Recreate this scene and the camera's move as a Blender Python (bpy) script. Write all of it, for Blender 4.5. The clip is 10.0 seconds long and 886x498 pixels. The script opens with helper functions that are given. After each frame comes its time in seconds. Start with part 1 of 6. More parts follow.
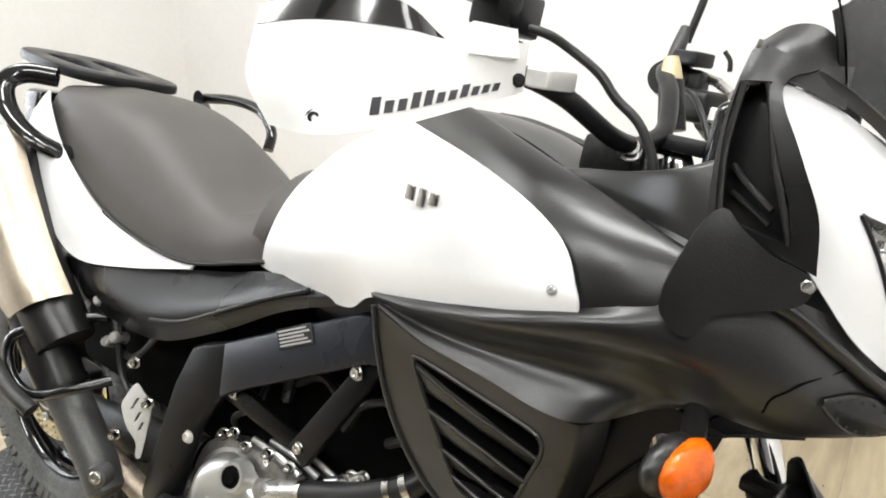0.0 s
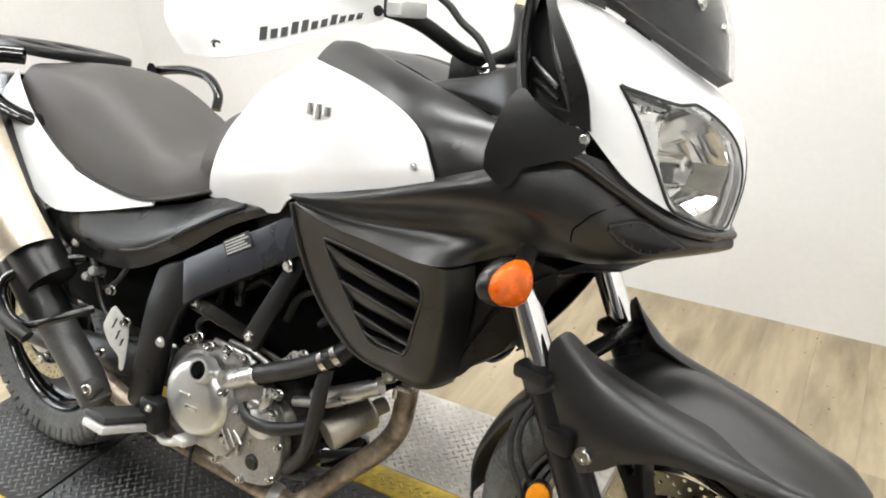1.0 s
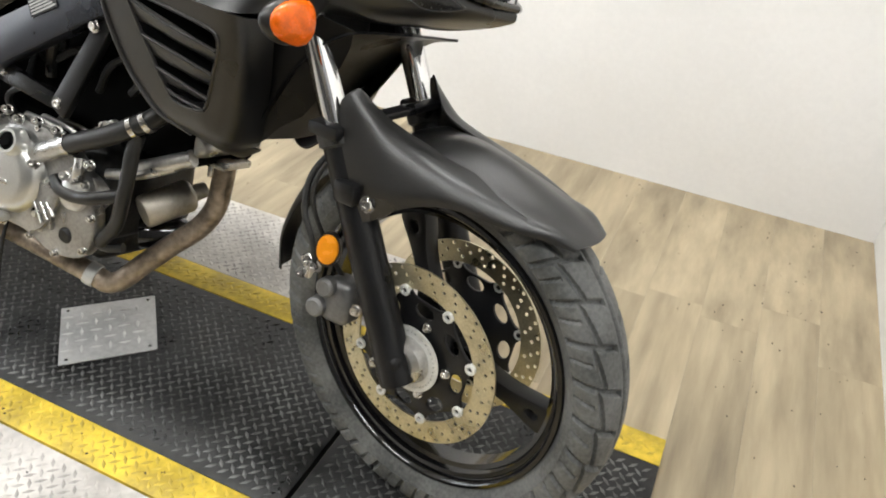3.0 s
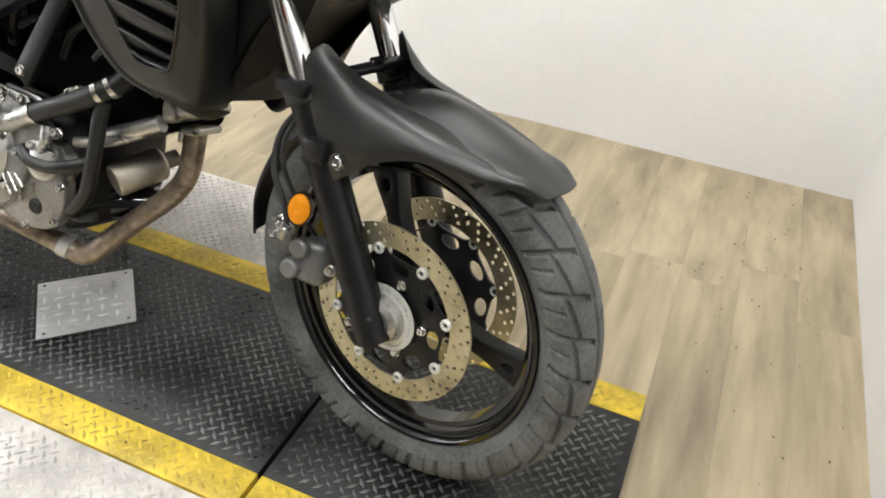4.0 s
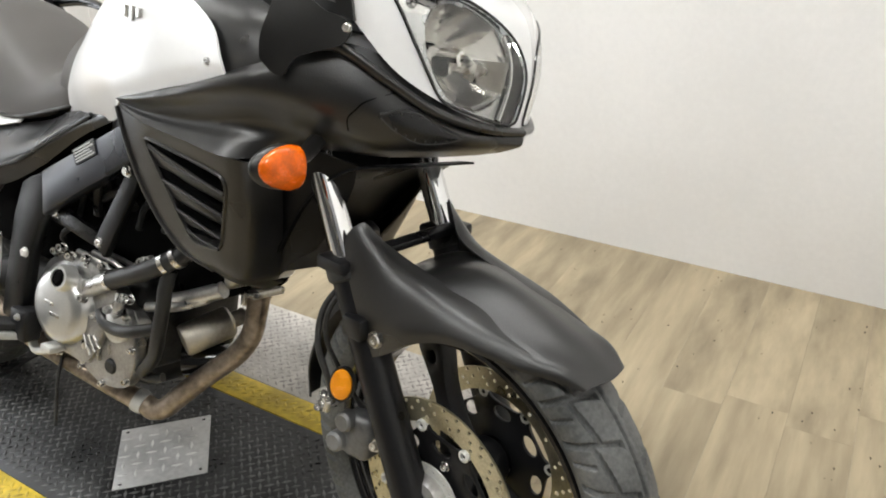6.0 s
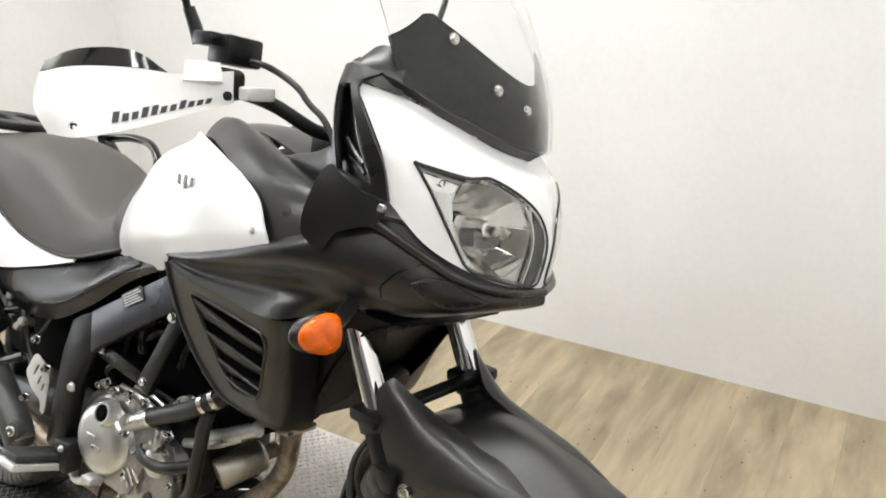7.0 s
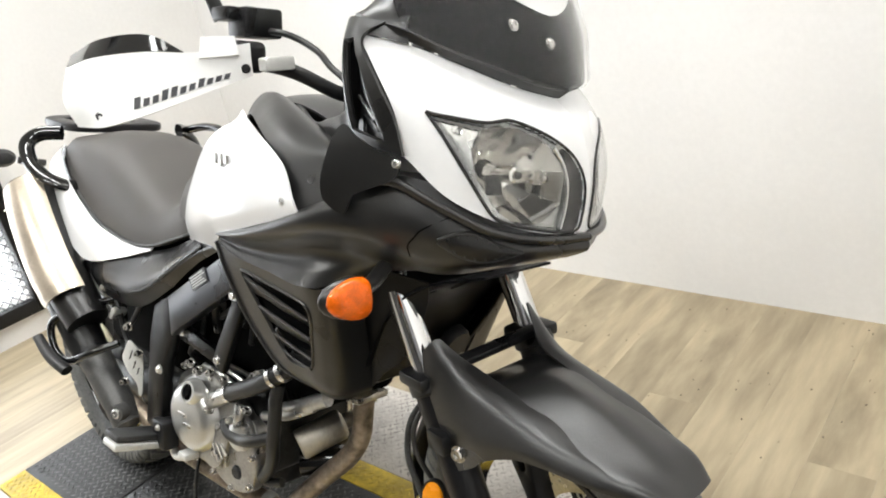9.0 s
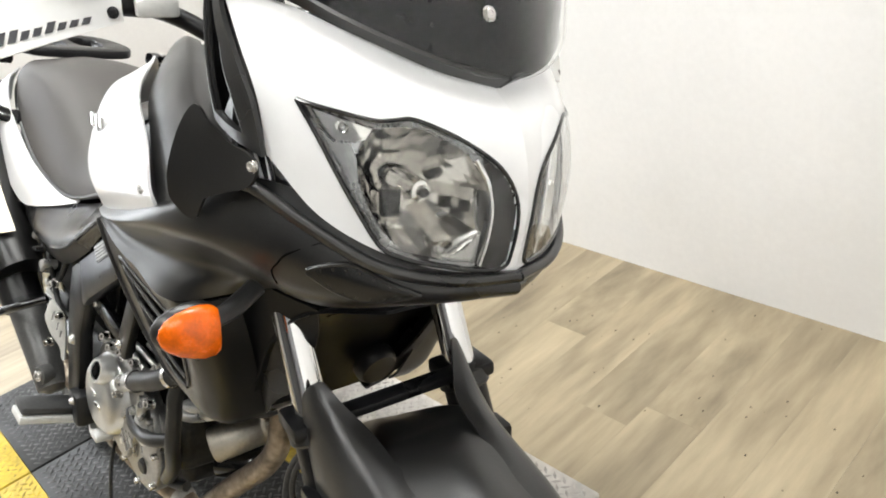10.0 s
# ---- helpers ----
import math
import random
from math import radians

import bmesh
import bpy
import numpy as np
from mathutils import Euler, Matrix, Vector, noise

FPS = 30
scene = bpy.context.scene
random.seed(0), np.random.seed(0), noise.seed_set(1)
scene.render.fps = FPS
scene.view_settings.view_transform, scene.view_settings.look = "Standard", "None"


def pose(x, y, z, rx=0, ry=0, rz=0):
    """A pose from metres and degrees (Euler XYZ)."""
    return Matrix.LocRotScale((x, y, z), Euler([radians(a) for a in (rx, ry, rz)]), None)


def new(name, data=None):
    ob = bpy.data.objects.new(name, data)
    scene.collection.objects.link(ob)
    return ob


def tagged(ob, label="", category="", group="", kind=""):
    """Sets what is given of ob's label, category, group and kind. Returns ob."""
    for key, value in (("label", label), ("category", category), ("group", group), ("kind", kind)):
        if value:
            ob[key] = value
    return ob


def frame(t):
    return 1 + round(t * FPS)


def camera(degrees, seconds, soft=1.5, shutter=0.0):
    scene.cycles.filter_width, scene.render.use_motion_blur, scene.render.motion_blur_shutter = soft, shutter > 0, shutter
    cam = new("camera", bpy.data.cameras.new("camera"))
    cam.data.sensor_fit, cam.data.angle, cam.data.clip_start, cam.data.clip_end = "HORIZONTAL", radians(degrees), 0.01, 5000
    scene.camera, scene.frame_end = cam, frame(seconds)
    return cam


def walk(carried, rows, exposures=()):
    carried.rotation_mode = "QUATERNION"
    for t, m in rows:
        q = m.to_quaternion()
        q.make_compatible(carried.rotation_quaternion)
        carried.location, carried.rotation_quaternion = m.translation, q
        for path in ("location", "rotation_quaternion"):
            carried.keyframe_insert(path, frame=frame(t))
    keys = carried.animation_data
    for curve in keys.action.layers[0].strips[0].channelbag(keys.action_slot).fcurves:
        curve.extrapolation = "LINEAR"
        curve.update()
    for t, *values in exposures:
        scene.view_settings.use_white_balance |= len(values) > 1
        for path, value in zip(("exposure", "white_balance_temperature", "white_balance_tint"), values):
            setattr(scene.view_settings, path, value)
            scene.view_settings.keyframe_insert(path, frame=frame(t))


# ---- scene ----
# ---------------------------------------------------------------- camera and its walk
cam = camera(60.7, 10.0, soft=1.9)
PATH = [
    (0.0, pose(1.6510, -0.6909, 1.3399, 65.014, -2.207, 33.084)),
    (0.5, pose(1.8039, -0.7303, 1.3283, 63.975, -0.085, 34.465)),
    (1.0, pose(1.9081, -0.8586, 1.3325, 63.721, 1.358, 30.262)),
    (1.5, pose(2.0122, -0.9313, 1.3287, 63.891, -0.956, 28.684)),
    (2.0, pose(2.0598, -0.9440, 1.2850, 60.782, -2.554, 26.778)),
    (2.5, pose(2.0905, -0.9400, 1.2328, 58.873, -3.005, 25.070)),
    (3.0, pose(2.1160, -0.9382, 1.1991, 55.970, -5.131, 24.461)),
    (3.2, pose(2.1248, -0.9426, 1.1720, 54.384, -4.922, 23.725)),
    (4.3, pose(2.1549, -0.9424, 1.1678, 54.923, -3.644, 22.149)),
    (4.5, pose(2.1572, -0.9460, 1.1821, 55.264, -2.796, 21.641)),
    (5.0, pose(2.1564, -0.8852, 1.1876, 53.651, 1.671, 25.321)),
    (5.5, pose(2.1959, -0.8137, 1.2077, 57.583, 0.875, 29.388)),
    (5.7, pose(2.2045, -0.7996, 1.2197, 59.451, 0.997, 30.123)),
    (6.8, pose(2.2193, -0.8074, 1.3575, 66.541, 0.654, 31.097)),
    (7.0, pose(2.2179, -0.8100, 1.3816, 67.972, 1.835, 32.173)),
    (7.5, pose(2.2070, -0.8365, 1.4114, 69.892, 1.705, 34.520)),
    (8.0, pose(2.1953, -0.8563, 1.4053, 69.392, 2.478, 36.807)),
    (8.5, pose(2.2190, -0.8483, 1.3815, 68.583, 7.460, 32.259)),
    (9.0, pose(2.3021, -0.7008, 1.3328, 66.034, 10.430, 38.717)),
    (9.5, pose(2.3589, -0.5637, 1.3300, 64.095, 10.217, 43.939)),
    (10.0, pose(2.2599, -0.3525, 1.2993, 61.723, 7.420, 45.328)),
]
walk(cam, PATH, exposures=[(0.0, 0.06), (3.0, 0.04), (4.5, -0.06), (5.5, -0.20), (7.0, -0.14), (8.0, -0.06), (9.0, -0.02), (10.0, -0.04)])

# ---------------------------------------------------------------- light
world = bpy.data.worlds.new("world")
scene.world = world
world.use_nodes = True
world.node_tree.nodes["Background"].inputs[0].default_value = (0.9, 0.93, 1.0, 1)
world.node_tree.nodes["Background"].inputs[1].default_value = 0.35


def lamp(name, x, y, z, sx, sy, watts, colour, rx=0, ry=0, rz=0):
    data = bpy.data.lights.new(name, "AREA")
    data.shape, data.size, data.size_y, data.energy, data.color = "RECTANGLE", sx, sy, watts, colour
    ob = new(name, data)
    ob.matrix_world = pose(x, y, z, rx, ry, rz)
    return ob


CEIL = 2.75
LAMPS = [(-0.45, 0.10, 20), (0.95, 0.10, 25), (1.9, 0.65, 5), (0.4, -1.45, 22), (2.0, -1.45, 24)]
for lx, ly, watts in LAMPS:
    lamp("tube_light", lx, ly, CEIL - 0.075, 1.15, 0.26, watts, (0.978, 1.0, 0.990))
lamp("window_light", -1.13, -0.35, 0.95, 1.3, 1.4, 14, (0.93, 0.97, 1.0), 0, -90, 0)
# ---------------------------------------------------------------- materials
def mat(name, col, rough=0.5, metal=0.0, var=0.08, scale=6.0, fine=90.0, bump=0.05, coat=0.0, tint=None, rvar=0.12, ior=1.45, emis=None):
    """A surface with broad stains, fine grain and slight relief."""
    m = bpy.data.materials.new(name)
    m.use_nodes = True
    n, ln = m.node_tree.nodes, m.node_tree.links
    b = n["Principled BSDF"]
    tc = n.new("ShaderNodeTexCoord")
    big, small = n.new("ShaderNodeTexNoise"), n.new("ShaderNodeTexNoise")
    big.inputs["Scale"].default_value, big.inputs["Detail"].default_value = scale, 3
    small.inputs["Scale"].default_value, small.inputs["Detail"].default_value = fine, 4
    ln.new(tc.outputs["Object"], big.inputs["Vector"])
    ln.new(tc.outputs["Object"], small.inputs["Vector"])
    add = n.new("ShaderNodeMath")
    add.operation = "MULTIPLY_ADD"
    add.inputs[1].default_value = 0.45
    ln.new(small.outputs["Fac"], add.inputs[0])
    ln.new(big.outputs["Fac"], add.inputs[2])
    ramp = n.new("ShaderNodeValToRGB")
    dark = [c * (1 - 2.2 * var) for c in col]
    light = [min(1, c * (1 + 1.4 * var)) for c in (tint or col)]
    ramp.color_ramp.interpolation = "EASE"
    ramp.color_ramp.elements[0].position, ramp.color_ramp.elements[1].position = 0.45, 1.0
    ramp.color_ramp.elements[0].color, ramp.color_ramp.elements[1].color = (*[max(0, c) for c in dark], 1), (*light, 1)
    ln.new(add.outputs[0], ramp.inputs[0])
    ln.new(ramp.outputs[0], b.inputs["Base Color"])
    mr = n.new("ShaderNodeMapRange")
    mr.inputs[1].default_value, mr.inputs[2].default_value = 0.3, 0.7
    mr.inputs[3].default_value, mr.inputs[4].default_value = max(0.02, rough - rvar), min(1, rough + rvar)
    ln.new(big.outputs["Fac"], mr.inputs[0])
    ln.new(mr.outputs[0], b.inputs["Roughness"])
    b.inputs["Metallic"].default_value, b.inputs["IOR"].default_value = metal, ior
    b.inputs["Coat Weight"].default_value = coat
    b.inputs["Coat Roughness"].default_value = 0.06
    if bump:
        bp = n.new("ShaderNodeBump")
        bp.inputs["Strength"].default_value, bp.inputs["Distance"].default_value = bump, 0.002
        ln.new(small.outputs["Fac"], bp.inputs["Height"])
        ln.new(bp.outputs[0], b.inputs["Normal"])
    if emis:
        b.inputs["Emission Color"].default_value, b.inputs["Emission Strength"].default_value = (*emis[0], 1), emis[1]
    return m


def clear(name, col, rough, ior=1.45, mix=0.0):
    """Clear glass or plastic."""
    m = bpy.data.materials.new(name)
    m.use_nodes = True
    b = m.node_tree.nodes["Principled BSDF"]
    b.inputs["Base Color"].default_value = (*col, 1)
    b.inputs["Roughness"].default_value, b.inputs["IOR"].default_value, b.inputs["Transmission Weight"].default_value = rough, ior, 1.0 - mix
    return m


def wood(name):
    m = bpy.data.materials.new(name)
    m.use_nodes = True
    n, ln = m.node_tree.nodes, m.node_tree.links
    b = n["Principled BSDF"]
    tc, oi, mp = n.new("ShaderNodeTexCoord"), n.new("ShaderNodeObjectInfo"), n.new("ShaderNodeMapping")
    mp.inputs["Scale"].default_value = (9.5, 1.15, 1)
    off = n.new("ShaderNodeVectorMath")
    off.operation = "MULTIPLY_ADD"
    off.inputs[1].default_value = (37, 53, 11)
    ln.new(oi.outputs["Random"], off.inputs[0])
    ln.new(tc.outputs["Object"], mp.inputs["Vector"])
    ln.new(mp.outputs[0], off.inputs[2])
    grain, cloud = n.new("ShaderNodeTexNoise"), n.new("ShaderNodeTexNoise")
    grain.inputs["Scale"].default_value, grain.inputs["Detail"].default_value, grain.inputs["Roughness"].default_value = 2.6, 8, 0.60
    cloud.inputs["Scale"].default_value, cloud.inputs["Detail"].default_value = 1.0, 3
    ln.new(off.outputs[0], grain.inputs["Vector"])
    ln.new(off.outputs[0], cloud.inputs["Vector"])
    ramp = n.new("ShaderNodeValToRGB")
    e = ramp.color_ramp.elements
    e[0].position, e[0].color = 0.30, (0.225, 0.182, 0.122, 1)
    e[1].position, e[1].color = 0.66, (0.540, 0.452, 0.305, 1)
    mid = e.new(0.50)
    mid.color = (0.400, 0.328, 0.218, 1)
    mixf = n.new("ShaderNodeMath")
    mixf.operation = "MULTIPLY_ADD"
    mixf.inputs[1].default_value = 0.42
    hal = n.new("ShaderNodeMath")
    hal.operation = "MULTIPLY"
    hal.inputs[1].default_value = 0.58
    ln.new(cloud.outputs["Fac"], hal.inputs[0])
    ln.new(grain.outputs["Fac"], mixf.inputs[0])
    ln.new(hal.outputs[0], mixf.inputs[2])
    ln.new(mixf.outputs[0], ramp.inputs[0])
    hsv = n.new("ShaderNodeHueSaturation")
    val = n.new("ShaderNodeMapRange")
    val.inputs[3].default_value, val.inputs[4].default_value = 0.91, 1.08
    ln.new(oi.outputs["Random"], val.inputs[0])
    ln.new(val.outputs[0], hsv.inputs["Value"])
    ln.new(ramp.outputs[0], hsv.inputs["Color"])
    ln.new(hsv.outputs[0], b.inputs["Base Color"])
    bp = n.new("ShaderNodeBump")
    bp.inputs["Strength"].default_value, bp.inputs["Distance"].default_value = 0.12, 0.002
    ln.new(grain.outputs["Fac"], bp.inputs["Height"])
    ln.new(bp.outputs[0], b.inputs["Normal"])
    b.inputs["Roughness"].default_value = 0.42
    return m


M_WALL = mat("wall_paint", (0.82, 0.81, 0.80), 0.75, var=0.02, scale=1.5, fine=60, bump=0.04)
# for the unseen walls only, dark so that black parts reflect less light
M_DIM = mat("reflection_dimming_grey", (0.17, 0.17, 0.175), 0.8, var=0.05, scale=1.5, bump=0.03)
M_CEIL = mat("ceiling_paint", (0.78, 0.78, 0.77), 0.85, var=0.02, scale=2, bump=0.03)
M_WOOD = wood("laminate_oak")
M_DARKPL = mat("black_checker_plate", (0.009, 0.0091, 0.0092), 0.42, 0.0, var=0.32, scale=5, fine=40, bump=0.12, tint=(0.022, 0.022, 0.0222), rvar=0.14, ior=1.36)
M_TREAD = mat("worn_raised_tread", (0.030, 0.030, 0.031), 0.36, 0.25, var=0.45, scale=6, fine=60, bump=0.05, tint=(0.10, 0.10, 0.098))
M_PALEPL = mat("pale_checker_plate", (0.61, 0.58, 0.545), 0.5, 0.05, var=0.14, scale=7, fine=50, bump=0.12)
M_YELLOW = mat("yellow_stripe_paint", (0.66, 0.475, 0.045), 0.5, var=0.20, scale=9, fine=55, bump=0.1)
M_ALUPL = mat("aluminium_plate", (0.68, 0.68, 0.66), 0.45, 0.25, var=0.08, scale=8)
M_SCUFF = mat("brown_scuff", (0.10, 0.078, 0.05), 0.6, var=0.3)
M_JOINT = mat("joint_grime", (0.012, 0.011, 0.011), 0.85, var=0.2)
M_WHITE = mat("white_gloss_paint", (0.86, 0.86, 0.865), 0.26, var=0.012, scale=3, bump=0.0, coat=0.25, rvar=0.03)
M_WPLAST = mat("white_plastic", (0.84, 0.84, 0.83), 0.38, var=0.02, bump=0.02, rvar=0.05)
M_BLACK = mat("black_moulded_plastic", (0.0085, 0.0084, 0.0084), 0.34, var=0.18, scale=5, fine=420, bump=0.12, tint=(0.013, 0.0127, 0.0124), rvar=0.07, ior=1.60)
M_GLOSSB = mat("black_gloss", (0.005, 0.005, 0.0055), 0.10, var=0.1, bump=0.0, coat=0.4, rvar=0.04)
M_SATIN = mat("black_satin_metal", (0.009, 0.009, 0.010), 0.36, 0.0, var=0.15, scale=9, fine=200, bump=0.06, ior=1.38)
M_TYRE = mat("tyre_rubber", (0.078, 0.082, 0.082), 0.55, var=0.20, scale=9, fine=160, bump=0.08, tint=(0.125, 0.127, 0.124), ior=1.4)
M_RUB = mat("rubber", (0.020, 0.021, 0.021), 0.45, var=0.22, scale=9, fine=160, bump=0.08, tint=(0.034, 0.034, 0.034))
M_HOSE = mat("hose_rubber", (0.016, 0.016, 0.016), 0.38, var=0.2, scale=9, fine=160, bump=0.08)
M_COVER = mat("dark_grey_heat_cover", (0.095, 0.094, 0.092), 0.45, 0.3, var=0.14, scale=6, fine=200, bump=0.05)
M_CAN = mat("dull_canister_metal", (0.46, 0.43, 0.37), 0.42, 0.7, var=0.14, scale=14, fine=120, bump=0.08)
M_BRASS = mat("brass", (0.55, 0.47, 0.30), 0.35, 0.8, var=0.1, scale=20)
M_CAL = mat("grey_caliper_casting", (0.20, 0.20, 0.20), 0.42, 0.5, var=0.14, scale=14, fine=120, bump=0.08)
M_SEAT = mat("seat_vinyl", (0.078, 0.072, 0.068), 0.52, var=0.10, scale=4, fine=500, bump=0.3, rvar=0.06)
M_SIDEB = mat("black_side_cover", (0.009, 0.009, 0.0095), 0.32, var=0.15, scale=6, fine=380, bump=0.12)
M_FRAME = mat("slate_frame_paint", (0.017, 0.020, 0.029), 0.32, 0.2, var=0.12, scale=7, fine=160, bump=0.05)
M_ENG = mat("cast_aluminium", (0.56, 0.555, 0.54), 0.33, 0.85, var=0.14, scale=14, fine=140, bump=0.10)
M_ENGC = mat("smooth_aluminium", (0.60, 0.60, 0.585), 0.30, 0.85, var=0.05, scale=9, fine=240, bump=0.03, rvar=0.05)
M_COVPL = mat("dull_aluminium_plate", (0.46, 0.46, 0.455), 0.40, 0.35, var=0.12, scale=7, fine=80, bump=0.06)
# near-black of the frame plates; on the lower fairing it paints in shade
M_DKFR_SHADE = mat("deep_black_frame_and_shade", (0.005, 0.005, 0.0055), 0.34, var=0.15, scale=9, fine=200, bump=0.05, ior=1.28)
M_ENGM = mat("dull_cast_aluminium", (0.36, 0.355, 0.345), 0.36, 0.8, var=0.16, scale=14, fine=140, bump=0.10)
M_GARN = mat("black_screen_panel", (0.004, 0.004, 0.0045), 0.22, var=0.1, bump=0.0, rvar=0.04, ior=1.25)
# a little darker than the pale plate the treads stand on
M_PALETR = mat("darker_pale_tread", (0.50, 0.47, 0.44), 0.45, 0.1, var=0.2, scale=9, fine=60, bump=0.05)
M_YELTR = mat("worn_yellow_tread", (0.57, 0.41, 0.045), 0.45, var=0.24, scale=11, fine=60, bump=0.05)
# mottled near-black casting colour
M_ENGD = mat("dark_casting", (0.030, 0.030, 0.030), 0.48, 0.4, var=0.3, scale=16, fine=120, bump=0.2)
M_STEEL = mat("bright_steel", (0.66, 0.65, 0.63), 0.24, 1.0, var=0.06, scale=20, bump=0.0)
M_CHROME = mat("chrome", (0.82, 0.82, 0.82), 0.06, 1.0, var=0.02, bump=0.0, rvar=0.02)
M_PIPE = mat("heat_stained_steel", (0.25, 0.20, 0.155), 0.42, 0.65, var=0.28, scale=11, fine=70, bump=0.06, tint=(0.38, 0.315, 0.25))
M_MUFF = mat("brushed_muffler_cover", (0.56, 0.485, 0.39), 0.36, 0.85, var=0.08, scale=5, bump=0.02)
M_DISC = mat("brake_disc_steel", (0.56, 0.51, 0.36), 0.36, 0.85, var=0.14, scale=18, fine=240, bump=0.05)
# near-black without sheen, for holes and for recess shade put into a colour
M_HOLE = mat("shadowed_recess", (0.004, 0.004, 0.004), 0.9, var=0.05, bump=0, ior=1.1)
M_ORANGE = mat("amber_lens", (0.80, 0.135, 0.003), 0.22, var=0.12, scale=60, fine=300, bump=0.25, coat=0.25, ior=1.38)
M_REFL = mat("amber_reflector", (0.85, 0.30, 0.01), 0.22, var=0.06, scale=60, fine=400, bump=0.35, coat=0.6)
M_GLASS = clear("lamp_lens", (0.97, 0.98, 0.98), 0.02, 1.35)
M_SCREEN = clear("windscreen_plastic", (0.95, 0.96, 0.96), 0.02, 1.30)
M_BEZEL = mat("silver_lamp_bezel", (0.62, 0.62, 0.61), 0.22, 0.75, var=0.04, scale=30, bump=0.0)
M_SMOKE = mat("smoked_lamp_trim", (0.045, 0.044, 0.043), 0.25, 0.4, var=0.08, scale=30, bump=0.0)
M_MIRROR = mat("lamp_reflector", (0.72, 0.705, 0.68), 0.07, 1.0, var=0.05, scale=30, bump=0.0, rvar=0.03)
M_LABEL = mat("label_foil", (0.030, 0.030, 0.032), 0.3, 0.3, var=0.06)
M_PRINT = mat("label_print", (0.42, 0.42, 0.41), 0.45, var=0.1)
M_MARK = mat("printed_mark", (0.05, 0.05, 0.055), 0.5, var=0.1)
M_LAMP = mat("lamp_diffuser", (0.9, 0.9, 0.88), 0.5, var=0.0, bump=0, emis=((1, 0.97, 0.92), 6.0))
M_SKYB = mat("daylight_backdrop", (0.9, 0.92, 0.95), 0.9, var=0.0, bump=0, emis=((0.95, 0.97, 1.0), 3.0))
M_MESH = mat("steel_mesh", (0.30, 0.30, 0.31), 0.45, 0.6, var=0.1)


# ---------------------------------------------------------------- mesh helpers
def part(name, bm, material, parent=None, label="", m=None, smooth=True, angle=38):
    """Links a bmesh as one mesh object."""
    if m is not None:
        bm.transform(m)
        if m.to_3x3().determinant() < 0:
            bmesh.ops.reverse_faces(bm, faces=bm.faces)
    me = bpy.data.meshes.new(name)
    bm.to_mesh(me)
    bm.free()
    me.materials.append(material)
    if smooth:
        me.shade_smooth()
        me.set_sharp_from_angle(angle=radians(angle))
    ob = new(name, me)
    ob.parent = parent
    if label:
        ob["label"] = label
    return ob


def cr(pts, n):
    """A smooth line through the points."""
    p = [Vector(q) for q in pts]
    p = [2 * p[0] - p[1]] + p + [2 * p[-1] - p[-2]]
    out = []
    for i in range(1, len(p) - 2):
        a, b, c, d = p[i - 1:i + 3]
        for k in range(n):
            t = k / n
            out.append(0.5 * (2 * b + (c - a) * t + (2 * a - 5 * b + 4 * c - d) * t * t + (3 * b - a - 3 * c + d) * t ** 3))
    out.append(p[-2])
    return out


def net(rows, nu=6, nv=6):
    """A dense net from a few rows of points."""
    cols = [cr(r, nv) for r in rows]
    lines = [cr([c[j] for c in cols], nu) for j in range(len(cols[0]))]
    return [[lines[j][i] for j in range(len(lines))] for i in range(len(lines[0]))]


def shell(rows, nu=6, nv=6, th=0.004, flip=False, keep=None, smooth_net=True):
    """A curved panel of some thickness."""
    g = net(rows, nu, nv) if smooth_net else rows
    a, b = len(g), len(g[0])
    nrm = []
    for i in range(a):
        line = []
        for j in range(b):
            du = g[min(i + 1, a - 1)][j] - g[max(i - 1, 0)][j]
            dv = g[i][min(j + 1, b - 1)] - g[i][max(j - 1, 0)]
            k = du.cross(dv)
            line.append((-k if flip else k).normalized())
        nrm.append(line)
    bm = bmesh.new()
    top = [[bm.verts.new(g[i][j]) for j in range(b)] for i in range(a)]
    low = [[bm.verts.new(g[i][j] - nrm[i][j] * th) for j in range(b)] for i in range(a)]
    has = {}
    for i in range(a - 1):
        for j in range(b - 1):
            if keep and not keep((i + 0.5) / (a - 1), (j + 0.5) / (b - 1)):
                continue
            has[i, j] = 1
            f = [top[i][j], top[i + 1][j], top[i + 1][j + 1], top[i][j + 1]]
            h = [low[i][j], low[i][j + 1], low[i + 1][j + 1], low[i + 1][j]]
            if flip:
                f.reverse(), h.reverse()
            bm.faces.new(f), bm.faces.new(h)
    for (i, j) in has:
        for (di, dj, p, q) in ((-1, 0, (i, j), (i, j + 1)), (1, 0, (i + 1, j + 1), (i + 1, j)), (0, -1, (i + 1, j), (i, j)), (0, 1, (i, j + 1), (i + 1, j + 1))):
            if (i + di, j + dj) not in has:
                f = [top[p[0]][p[1]], top[q[0]][q[1]], low[q[0]][q[1]], low[p[0]][p[1]]]
                if flip:
                    f.reverse()
                bm.faces.new(f)
    bmesh.ops.delete(bm, geom=[v for v in bm.verts if not v.link_faces], context="VERTS")
    bmesh.ops.recalc_face_normals(bm, faces=bm.faces)
    return bm


